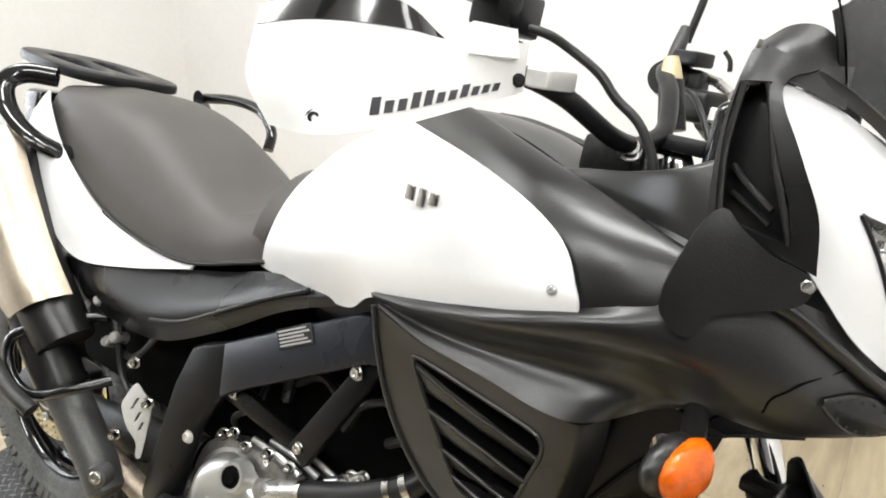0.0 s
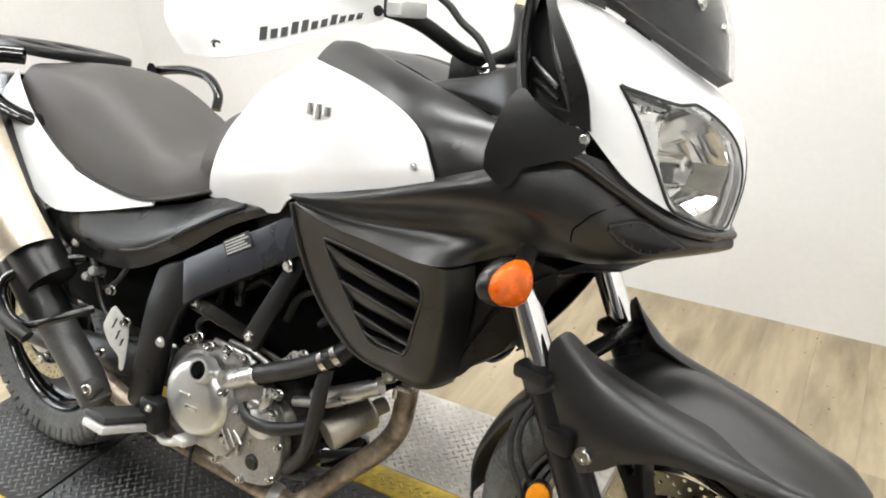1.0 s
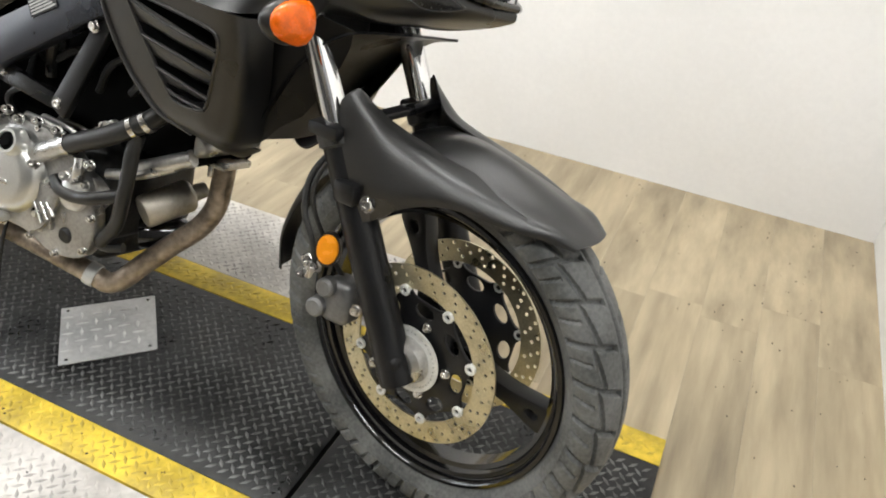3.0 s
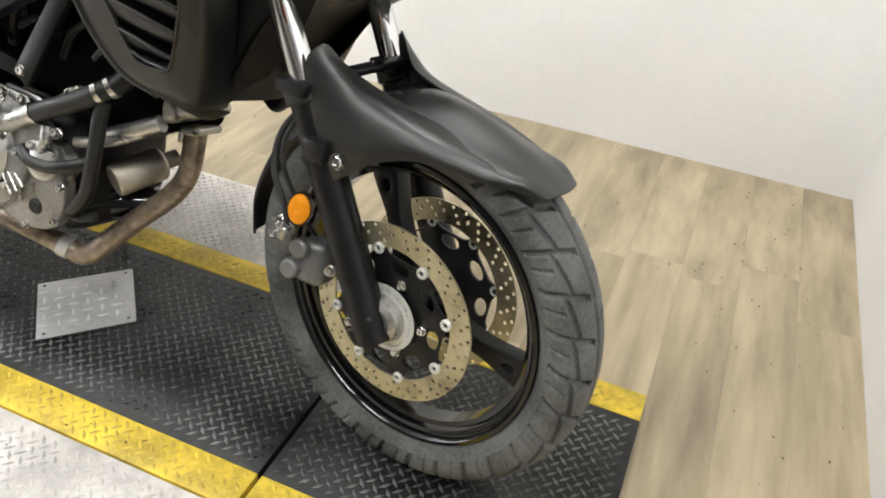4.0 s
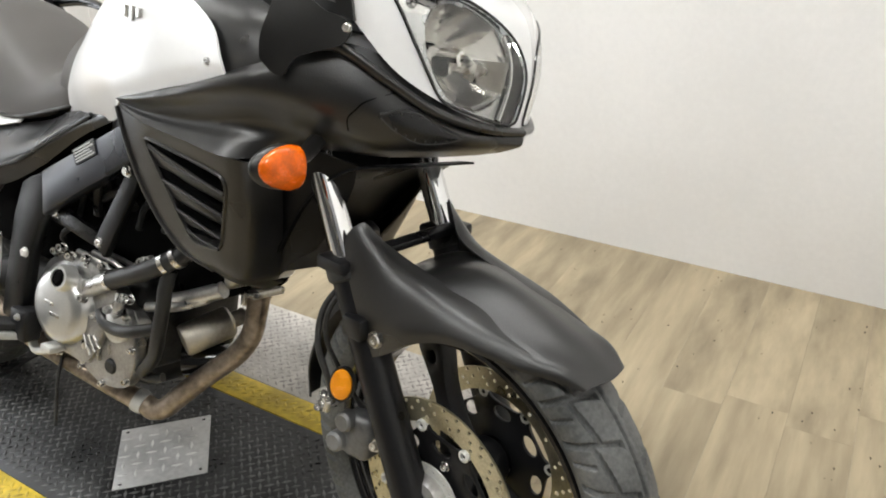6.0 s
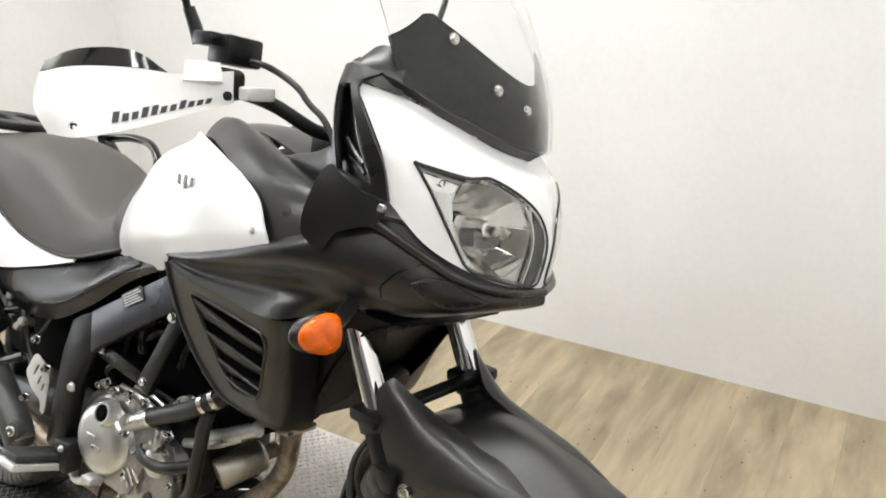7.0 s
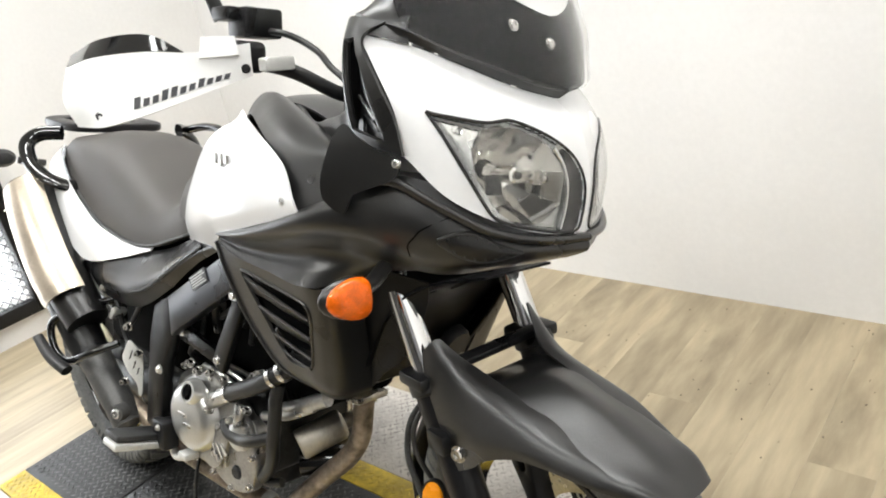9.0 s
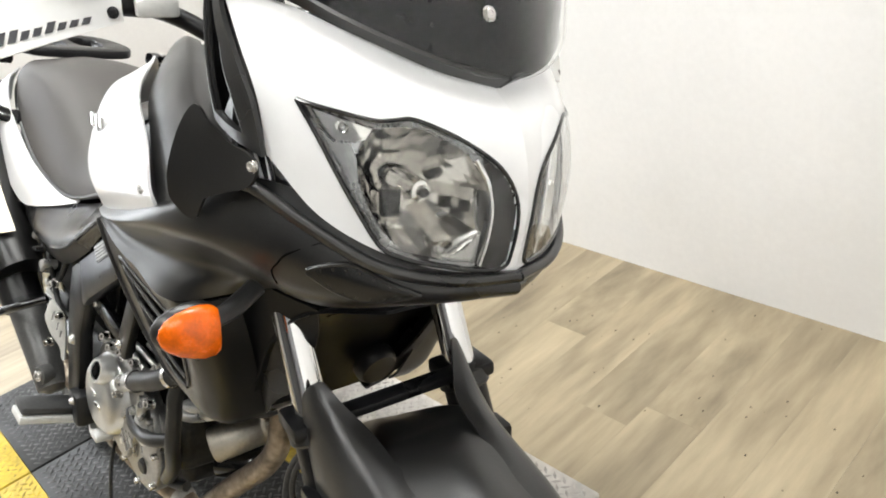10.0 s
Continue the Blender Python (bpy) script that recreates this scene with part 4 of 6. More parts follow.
def on_cowl(u, v, off=0.0):
    """A point of the nose cowl; u runs from its side to the middle, v upwards."""
    a, b = len(cg) - 1, len(cg[0]) - 1
    i, j = min(max(u, 0), 1) * a, min(max(v, 0), 1) * b
    i0, j0 = min(int(i), a - 1), min(int(j), b - 1)
    p, q = i - i0, j - j0
    w = lambda k, l: cg[i0 + k][j0 + l]
    pt = w(0, 0).lerp(w(1, 0), p).lerp(w(0, 1).lerp(w(1, 1), p), q)
    nn = (w(1, 0) - w(0, 0)).cross(w(0, 1) - w(0, 0)).normalized()
    if nn.x < 0:
        nn = -nn
    return pt + nn * off


LAMP_OUT = smooth2([(.212, .514), (.222, .484), (.265, .385), (.325, .25), (.40, .12), (.472, .022), (.55, .012), (.69, .016), (.82, .013), (.935, .018), (.962, .10), (.955, .33), (.90, .47), (.81, .555), (.70, .612), (.595, .635), (.53, .607), (.47, .577), (.35, .548), (.24, .519)], 5)


def inside(poly, x, y):
    c = False
    for k in range(len(poly)):
        (x0, y0), (x1, y1) = poly[k - 1], poly[k]
        if (y0 > y) != (y1 > y) and x < (x1 - x0) * (y - y0) / (y1 - y0) + x0:
            c = not c
    return c


both("nose_cowl", lambda: shell(cg, th=0.004, flip=False, smooth_net=False, keep=lambda u, v: not inside(LAMP_OUT, u, v)), M_WHITE, "glossy white nose cowl")


def lens(off):
    bm = bmesh.new()
    cu, cv = sum(p[0] for p in LAMP_OUT) / len(LAMP_OUT), sum(p[1] for p in LAMP_OUT) / len(LAMP_OUT)
    rings = []
    for s in (1.0, 0.92, 0.8, 0.65, 0.5, 0.35, 0.2, 0.08):
        ring = []
        for u, v in LAMP_OUT:
            p = on_cowl(cu + (u - cu) * s, cv + (v - cv) * s, off)
            ring.append(bm.verts.new(p))
        rings.append(ring)
    for a, b in zip(rings, rings[1:]):
        for k in range(len(a)):
            bm.faces.new((a[k], a[(k + 1) % len(a)], b[(k + 1) % len(a)], b[k]))
    bm.faces.new(rings[-1])
    bmesh.ops.recalc_face_normals(bm, faces=bm.faces)
    return bm


BOWL = (.622, .318, .240, .298)
POCKET = [(.19, .56), (.23, .44), (.31, .385), (.39, .435), (.44, .50), (.49, .60), (.35, .60)]


def in_bowl(u, v, k=1.0):
    return ((u - BOWL[0]) / BOWL[2] / k) ** 2 + ((v - BOWL[1]) / BOWL[3] / k) ** 2 < 1


def lamp_skin(off, keep):
    """The piece of the lamp's inside that keep() picks, sunk below the cowl's skin."""
    fine = [[on_cowl(i / 130, j / 110, off) for j in range(111)] for i in range(131)]
    return shell(fine, th=0.002, smooth_net=False, keep=lambda u, v: inside(LAMP_OUT, u, v) and keep(u, v))


def bowl(seg=9, rings=3):
    """A reflector of flat facets."""
    bm = bmesh.new()
    made = []
    for k in range(rings + 1):
        t = 1 - 0.86 * k / rings
        made.append([])
        for n in range(seg):
            a = 2 * math.pi * (n + 0.3) / seg
            p = on_cowl(BOWL[0] + BOWL[2] * 1.03 * t * math.cos(a), BOWL[1] + BOWL[3] * 1.03 * t * math.sin(a), -0.010)
            made[-1].append(bm.verts.new(p + Vector((-0.085 * (1 - t * t), 0.020 * (1 - t * t), 0))))
    for a, b in zip(made, made[1:]):
        for n in range(seg):
            bm.faces.new((a[n], a[(n + 1) % seg], b[(n + 1) % seg], b[n]))
    bm.faces.new(made[-1])
    bmesh.ops.recalc_face_normals(bm, faces=bm.faces)
    return bm


for mm in (Matrix(), FLIPF):
    hl = part("headlight", lamp_skin(-0.010, lambda u, v: not in_bowl(u, v) and u < .835 and not inside(POCKET, u, v)), M_BEZEL, bike, "clear headlight with a chromed reflector", mm)
    part("reflector", bowl(), M_MIRROR, hl, "faceted chrome reflector", mm, smooth=False)
    part("lamp_trim", lamp_skin(-0.006, lambda u, v: u > .862 and not inside(POCKET, u, v)), M_SMOKE, hl, "smoked dark trim", mm)
    part("trim_bead", tube([on_cowl(u, v, -.005) for u, v in ((.845, .03), (.858, .16), (.858, .30), (.84, .42), (.80, .52))], 0.0032, 6, 8), M_CHROME, hl, m=mm)
    part("position_lamp", lamp_skin(-0.022, lambda u, v: inside(POCKET, u, v)), M_MIRROR, hl, "small chrome side pocket", mm)
    part("position_bulb", lathe([(0, 0.010), (0.005, 0.008), (0.006, 0), (0.006, -0.012)], 14, axis_m(on_cowl(.345, .485, -.020), (1, -0.4, 0))), M_GLASS, hl, m=mm)
    lz = lens(0.002)
    bmesh.ops.solidify(lz, geom=lz.faces[:], thickness=0.0025)
    part("headlight_lens", lz, M_GLASS, hl, "clear moulded lens", mm).visible_shadow = False
    rim = [on_cowl(u, v, 0.001) for u, v in LAMP_OUT]
    part("headlight_rim", tube(rim + [rim[0]], 0.0024, 1, 8, caps=False), M_GLOSSB, hl, "thin black rim", mm)
    bulb = lathe([(0, 0.034), (0.006, 0.034), (0.007, 0.030), (0.011, 0.028), (0.013, 0.020), (0.013, -0.03), (0, -0.03)], 20, axis_m(on_cowl(.60, .32, -.060), (1, -0.2, 0)))
    part("headlight_bulb", bulb, M_MIRROR, hl, m=mm)
    part("bulb_tip", lathe([(0, 0.003), (0.005, 0.002), (0.0062, -0.002)], 16, axis_m(on_cowl(.60, .32, -.060) + Vector((.034, -.007, 0)), (1, -0.2, 0))), M_SMOKE, hl, m=mm)
    part("bulb_socket", box(-.010, .010, -.014, .014, -.012, .004, .003), M_GLOSSB, hl, m=mm @ axis_m(on_cowl(.50, .20, -.030), (1, -.3, .2)))

DUCT = [[(1.318, -.236, 1.048), (1.345, -.240, 1.042), (1.385, -.241, 1.034), (1.419, -.234, 1.026)],
        [(1.313, -.242, 1.088), (1.335, -.247, 1.082), (1.372, -.249, 1.076), (1.407, -.241, 1.076)],
        [(1.310, -.245, 1.132), (1.325, -.250, 1.128), (1.352, -.253, 1.124), (1.380, -.248, 1.124)],
        [(1.313, -.246, 1.172), (1.322, -.250, 1.174), (1.335, -.251, 1.175), (1.350, -.248, 1.176)],
        [(1.316, -.238, 1.206), (1.328, -.242, 1.208), (1.346, -.240, 1.206), (1.370, -.226, 1.200)]]
DUCT_NET = net(DUCT, 9, 9)


def duct_open(u, v):
    return 0.07 < u < 0.78 and 0.12 < v < 0.76


both("side_duct", lambda: shell(DUCT_NET, th=0.006, flip=False, smooth_net=False, keep=lambda u, v: not duct_open(u, v)), M_BLACK, "black triangular air duct beside the cowl")
both("duct_recess", lambda: shell([[p + Vector((0.002, 0.026, 0)) for p in r] for r in DUCT_NET], th=0.003, flip=False, smooth_net=False), M_SIDEB)
DR = [DUCT_NET[i][j] for i, j in ((2, 3), (9, 3), (16, 3), (28, 3), (28, 11), (28, 20), (16, 20), (9, 20), (2, 20), (2, 11), (2, 3))]
both("duct_rim", lambda: tube([p + Vector((0, -.0005, 0)) for p in DR], 0.0042, 5, 8, caps=False), M_BLACK)
both("duct_vane", lambda: tube([DUCT_NET[13][6] + Vector((0, .016, 0)), DUCT_NET[11][11] + Vector((0, .014, 0)), DUCT_NET[8][17] + Vector((0, .006, 0))], 0.0035, 5, 8), M_BLACK)
both("duct_vane", lambda: tube([DUCT_NET[8][6] + Vector((0, .018, 0)), DUCT_NET[7][11] + Vector((0, .016, 0)), DUCT_NET[5][16] + Vector((0, .010, 0))], 0.003, 5, 8), M_BLACK)
both("cockpit_side", lambda: shell([[(1.326, -.226, 1.018), (1.279, -.212, 1.026), (1.216, -.186, 1.032), (1.153, -.165, 1.040), (1.075, -.138, 1.050), (.99, -.105, 1.080)],
                                    [(1.322, -.224, 1.052), (1.275, -.213, 1.050), (1.213, -.186, 1.050), (1.154, -.166, 1.052), (1.078, -.138, 1.056), (.99, -.10, 1.084)],
                                    [(1.312, -.214, 1.104), (1.268, -.208, 1.085), (1.211, -.178, 1.072), (1.155, -.160, 1.064), (1.086, -.135, 1.058), (.99, -.095, 1.087)],
                                    [(1.304, -.200, 1.104), (1.262, -.196, 1.085), (1.206, -.168, 1.070), (1.150, -.150, 1.062), (1.080, -.125, 1.056), (.985, -.085, 1.085)],
                                    [(1.290, -.195, 1.060), (1.255, -.188, 1.052), (1.200, -.160, 1.040), (1.145, -.142, 1.040), (1.075, -.115, 1.040), (.985, -.075, 1.070)]], 6, 6, 0.003, flip=False), M_BLACK, "black plastic cockpit surround")
both("screen_pillar", lambda: shell([[(1.302, -.196, 1.080), (1.312, -.208, 1.122), (1.313, -.212, 1.160), (1.308, -.212, 1.195), (1.312, -.210, 1.222)],
                                     [(1.308, -.216, 1.075), (1.312, -.226, 1.112), (1.312, -.230, 1.150), (1.311, -.230, 1.190), (1.316, -.226, 1.214)],
                                     [(1.319, -.234, 1.050), (1.315, -.241, 1.092), (1.312, -.244, 1.134), (1.315, -.244, 1.178), (1.319, -.242, 1.202)]], 5, 6, 0.004, flip=True), M_BLACK, "black plastic screen pillar")
both("nose_bead", lambda: tube([(1.352, -.252, .985), (1.400, -.238, .990), (1.450, -.206, .962), (1.505, -.152, .926), (1.541, -.080, .911), (1.556, .0054, .908)], 0.0085, 6, 10, flat=0.8), M_BLACK)


def on_nose(u, v, off=0.0):
    """A place on the nose fairing, u upwards and v from the tank to the middle of the nose."""
    a, b = (len(FAIR_NET) - 1) * u, (len(FAIR_NET[0]) - 1) * v
    i, j = min(int(a), len(FAIR_NET) - 2), min(int(b), len(FAIR_NET[0]) - 2)
    w = lambda k, l: FAIR_NET[i + k][j + l]
    p = w(0, 0).lerp(w(1, 0), a - i).lerp(w(0, 1).lerp(w(1, 1), a - i), b - j)
    nn = (w(1, 0) - w(0, 0)).cross(w(0, 1) - w(0, 0)).normalized()
    return p + (nn if nn.y < 0 else -nn) * off


both("nose_line", lambda: tube([on_nose(u, v, 0.0004) for u, v in ((.567, .668), (.667, .667), (.750, .680), (.817, .695), (.900, .738))], 0.0011, 6, 6), M_HOLE)
VENT = [(.767, .722, .009), (.750, .752, .083), (.729, .782, .125), (.712, .815, .096), (.704, .850, .009)]


def vent_row(f, off):
    return [on_nose(u + f * h, v, off) for u, v, h in VENT]


nv = both("nose_vent", lambda: shell([vent_row(f, 0.0022) for f in (-1, -.5, 0, .5, 1)], 4, 6, 0.002), M_SIDEB, "dark oval vent")
both("vent_edge", lambda: tube(vent_row(1, 0.002) + vent_row(-1, 0.002)[::-1], 0.0028, 5, 8), M_BLACK)
for k in range(6):
    t = 0.55 + 0.5 * k
    i, f = int(t), t - int(t)
    a = Vector(vent_row(.86, 0.0035)[i]).lerp(Vector(vent_row(.86, 0.0035)[i + 1]), f)
    t2 = t + 0.32
    i, f = int(t2), t2 - int(t2)
    b = Vector(vent_row(-.86, 0.0035)[i]).lerp(Vector(vent_row(-.86, 0.0035)[i + 1]), f)
    both("vent_bar", lambda: tube([a, b], 0.0018, 1, 6), M_BLACK)
# wind deflector bolted beside the cowl
DEF = [(1.419, 1.023), (1.405, 1.029), (1.385, 1.034), (1.369, 1.043), (1.353, 1.053), (1.343, 1.063), (1.337, 1.066), (1.330, 1.062), (1.322, 1.045), (1.316, 1.022), (1.311, 1.0), (1.308, 0.980), (1.309, 0.963), (1.316, 0.953), (1.327, 0.944), (1.339, 0.944), (1.346, 0.956), (1.353, 0.969), (1.365, 0.975), (1.385, 0.983), (1.408, 0.992), (1.419, 1.002), (1.423, 1.016)]


def deflector():
    """A thin blade, sliced across its length."""
    out = smooth2(DEF, 8)
    x0, x1 = min(p[0] for p in out) + 0.0006, max(p[0] for p in out) - 0.0006
    rows = []
    for k in range(29):
        x = x0 + (x1 - x0) * (0.5 - 0.5 * math.cos(math.pi * k / 28))
        zs = []
        for (ax, az), (bx, bz) in zip(out, out[1:] + out[:1]):
            if (ax > x) != (bx > x):
                zs.append(az + (bz - az) * (x - ax) / (bx - ax))
        lo, hi = min(zs), max(zs)
        t = max(0.0, (1.43 - x) / 0.145)
        row = []
        for n in range(13):
            z = lo + (hi - lo) * n / 12
            row.append(Vector((x, -0.246 - 0.058 * t ** 1.3 + 0.012 * ((z - 1.0) / 0.07) ** 2 * min(1, t), z)))
        rows.append(row)
    return shell(rows, th=0.004, flip=False, smooth_net=False)


dfl = both("wind_deflector", deflector, M_BLACK, "black plastic wind deflector blade")
bolt(dfl[0], (1.4165, -0.2485, 1.016), (0.2, -1, 0), 0.0055, 0.003)

# windscreen
SCR = [[(1.395, -.215, 1.190), (1.375, -.225, 1.25), (1.330, -.225, 1.33), (1.270, -.215, 1.42), (1.225, -.190, 1.49)],
       [(1.450, -.150, 1.155), (1.432, -.158, 1.225), (1.385, -.160, 1.32), (1.320, -.155, 1.43), (1.262, -.135, 1.52)],
       [(1.495, -.075, 1.128), (1.476, -.082, 1.20), (1.425, -.085, 1.31), (1.350, -.085, 1.44), (1.285, -.070, 1.545)],
       [(1.512, 0, 1.116), (1.494, 0, 1.190), (1.440, 0, 1.305), (1.362, 0, 1.44), (1.295, 0, 1.555)]]
SCR = SCR + [[(x, -y, z) for x, y, z in r] for r in reversed(SCR[:-1])]
scr = part("windscreen", shell(SCR, 8, 8, 0.003, flip=False), M_SCREEN, bike, "clear curved plastic windscreen")
scr.visible_shadow = False
sg = net(SCR, 5, 8)
GAR = []
for line in sg:
    a = abs(line[8].y)
    top = (10.5 + 4.0 * min(1, (a / 0.165) ** 1.5)) * (1 - 0.42 * max(0, (a - 0.165) / 0.06))
    row = []
    for k in range(13):
        t = top * k / 12
        p = line[int(t)].lerp(line[int(t) + 1], t - int(t))
        row.append(p + Vector((-0.007, -p.y * 0.02, 0)))
    GAR.append(row)
part("screen_garnish", shell(GAR, th=0.003, smooth_net=False), M_GARN, bike, "black panel behind the screen foot")
both("screen_shoulder", lambda: shell([[(1.311, -.208, 1.222), (1.333, -.204, 1.240), (1.362, -.203, 1.240), (1.392, -.198, 1.214)], [(1.314, -.230, 1.210), (1.336, -.230, 1.218), (1.364, -.224, 1.214), (1.394, -.210, 1.198)],
                                       [(1.318, -.245, 1.192), (1.340, -.248, 1.188), (1.368, -.234, 1.182), (1.398, -.209, 1.172)]], 5, 5, 0.004, flip=False), M_BLACK, "black plastic screen shoulder")
both("screen_base", lambda: shell([[(1.336, -.247, 1.190), (1.395, -.203, 1.176), (1.442, -.142, 1.150), (1.478, -.070, 1.124), (1.494, 0, 1.110)],
                                   [(1.322, -.236, 1.212), (1.388, -.213, 1.194), (1.449, -.153, 1.161), (1.493, -.076, 1.134), (1.510, 0, 1.121)]], 5, 6, 0.005, flip=False), M_BLACK, "black plastic screen base")
for y0, x, z in ((-.085, 1.473, 1.204), (-.024, 1.492, 1.182), (-.146, 1.424, 1.266)):
    bolt(scr, (x + 0.003, y0, z), (0.93, y0 * 2.2, 0.3), 0.0065, 0.004, name="screen_bolt")

# indicators
TEAR = [(0, -.002), (.024, -.002), (.0285, .004), (.030, .016), (.028, .028), (.0235, .042), (.017, .053), (.009, .060), (0, .063)]
for mm in (Matrix(), FLIPF):
    out_m = axis_m((1.371, -0.265, 0.829), (-0.22, -1, -0.06)) @ Matrix.Diagonal((0.62, 1.06, 1, 1))
    mm = mm if mm == Matrix() else Matrix.Translation((0, 0, .042)) @ mm
    ind = part("front_indicator", lathe(TEAR, 28, Matrix.Translation((-0.010, -0.001, -0.002)) @ out_m), M_BLACK, bike, "black indicator with an amber lens", mm)
    part("indicator_lens", lathe(TEAR, 28, Matrix.Translation((0.006, 0, 0)) @ out_m @ Matrix.Diagonal((.98, .98, .98, 1))), M_ORANGE, ind, "amber plastic lens", mm)
    part("indicator_stalk", tube([(1.366, -.268, .835), (1.36, -.240, .842), (1.35, -.205, .86)], 0.013, 4, 12, flat=0.7), M_BLACK, ind, m=mm)
# ---- engine, frame, exhaust
eng = part("engine", box(0.56, 0.90, -0.125, 0.120, 0.305, 0.50, 0.035, 3), M_ENGD, bike, "twin-cylinder engine with bare aluminium covers on a near-black casting")
part("sump", box(0.62, 0.86, -0.09, 0.07, 0.245, 0.32, 0.03, 3), M_ENGD, eng)
CL = (0.690, -0.150, 0.400)
cc = part("clutch_cover", lathe([(0, 0.047), (0.052, 0.046), (0.066, 0.043), (0.076, 0.034), (0.081, 0.020), (0.084, 0.014), (0.090, 0.012), (0.091, -0.02)], 64, axis_m(CL, (0.05, -1, 0.04))), M_ENGC, eng, "round polished clutch cover")
part("filler_cap", lathe([(0, 0.006), (0.010, 0.006), (0.012, 0.002), (0.017, 0.001), (0.018, -0.006)], 28, axis_m((0.715, -0.199, 0.470), (0.1, -1, 0.3))), M_HOLE, eng, "black oil filler cap")
part("cover_boss", lathe([(0.018, 0.005), (0.023, 0.005), (0.026, -0.002), (0.029, -0.02)], 28, axis_m((0.715, -0.197, 0.470), (0.1, -1, 0.3))), M_ENGC, eng)
for dx in (-0.022, -0.002):
    part("cover_emblem", box(CL[0] + dx - 0.004, CL[0] + dx + 0.028, -0.199, -0.196, CL[2] - 0.018 - dx, CL[2] - 0.010 - dx, 0.001), M_STEEL, eng)
rc = plate(smooth2([(.575, .33), (.62, .29), (.72, .285), (.80, .265), (.88, .285), (.905, .35), (.89, .42), (.84, .475), (.76, .505), (.66, .50), (.59, .45)], 5), 0.03, Matrix(((1, 0, 0, 0), (0, 0, -1, -0.128), (0, 1, 0, 0), (0, 0, 0, 1))), 0.006)
bmesh.ops.recalc_face_normals(rc, faces=rc.faces)
part("side_case", rc, M_ENGM, eng, "cast aluminium side case")
for x, z in ((.60, .315), (.66, .286), (.74, .283), (.81, .270), (.885, .30), (.898, .37), (.878, .43), (.82, .485), (.75, .502)):
    bolt(eng, (x, -0.158, z), (0, -1, 0), 0.0065, 0.009, name="case_bolt")
part("water_pump", lathe([(0, 0.030), (0.020, 0.030), (0.032, 0.022), (0.036, 0.006), (0.044, 0.004), (0.044, -0.03)], 32, axis_m((0.852, -0.145, 0.405), (0.1, -1, 0.1))), M_ENG, eng)
part("pump_neck", tube([(.745, -.160, .450), (.79, -.168, .472), (.838, -.170, .496)], 0.0195, 5, 18, 0.0175), M_ENG, eng)
up_ = plate(smooth2([(.672, .470), (.688, .497), (.712, .508), (.765, .508), (.795, .494), (.785, .476), (.74, .455)], 4), 0.022, Matrix(((1, 0, 0, 0), (0, 0, -1, -0.140), (0, 1, 0, 0), (0, 0, 0, 1))), 0.006)
bmesh.ops.recalc_face_normals(up_, faces=up_.faces)
part("top_cover", up_, M_ENGM, eng, "ribbed cast cover")
for k in range(3):
    part("cover_rib", tube([(.70 + .02 * k, -.150 + .02 * k, .515), (.76 + .02 * k, -.148 + .02 * k, .512), (.80 + .02 * k, -.14 + .02 * k, .497)], 0.006, 4, 8), M_ENG, eng)
lo_ = plate(smooth2([(.700, .372), (.745, .402), (.815, .405), (.822, .385), (.801, .340), (.773, .306), (.745, .296), (.715, .304), (.684, .314), (.680, .345)], 4), 0.014, Matrix(((1, 0, 0, 0), (0, 0, -1, -0.156), (0, 1, 0, 0), (0, 0, 0, 1))), 0.005)
bmesh.ops.recalc_face_normals(lo_, faces=lo_.faces)
part("lower_cover", lo_, M_ENGM, eng, "cast lower cover with ribs")
part("cover_hole", lathe([(0, 0.002), (0.010, 0.002), (0.011, -0.004)], 20, axis_m((0.766, -0.1705, 0.341), (0, -1, 0))), M_HOLE, eng)
part("cover_plug", lathe([(0, 0.006), (0.006, 0.006), (0.007, 0)], 12, axis_m((0.768, -0.171, 0.339), (0, -1, 0))), M_STEEL, eng)
for k in range(3):
    part("cover_rib", tube([(.762 + .017 * k, -.172, .362 + .004 * k), (.785 + .016 * k, -.172, .325 + .012 * k)], 0.0028, 1, 8), M_STEEL, eng)
for p in ((.760, -.175, .436), (.80, -.172, .412), (.835, -.168, .435), (.86, -.165, .452), (.885, -.160, .470), (.70, -.165, .505), (.745, -.160, .512), (.785, -.150, .505), (.64, -.16, .50), (.668, -.165, .515), (.905, -.15, .548), (.925, -.15, .556), (.893, -.15, .535)):
    bolt(eng, p, (0.3, -1, 0.35), 0.008, 0.012, name="case_bolt")
part("sender_pipe", tube([(.865, -.15, .520), (.90, -.152, .540), (.93, -.15, .560)], 0.009, 4, 10), M_ENG, eng)
part("sender_pipe", tube([(.855, -.165, .430), (.872, -.172, .455), (.870, -.168, .480)], 0.010, 4, 10), M_ENG, eng)
part("oil_drain", lathe([(0, 0.012), (0.012, 0.012), (0.016, 0.008), (0.018, -0.01)], 20, axis_m((0.835, -0.152, 0.315), (0.1, -1, -0.1))), M_ENGD, eng)
for k, (x, z) in enumerate(((.77, .33), (.80, .345), (.745, .318))):
    part("case_rib", box(x - 0.003, x + 0.003, -0.166, -0.156, z - 0.03, z + 0.03, 0.002), M_ENG, eng)
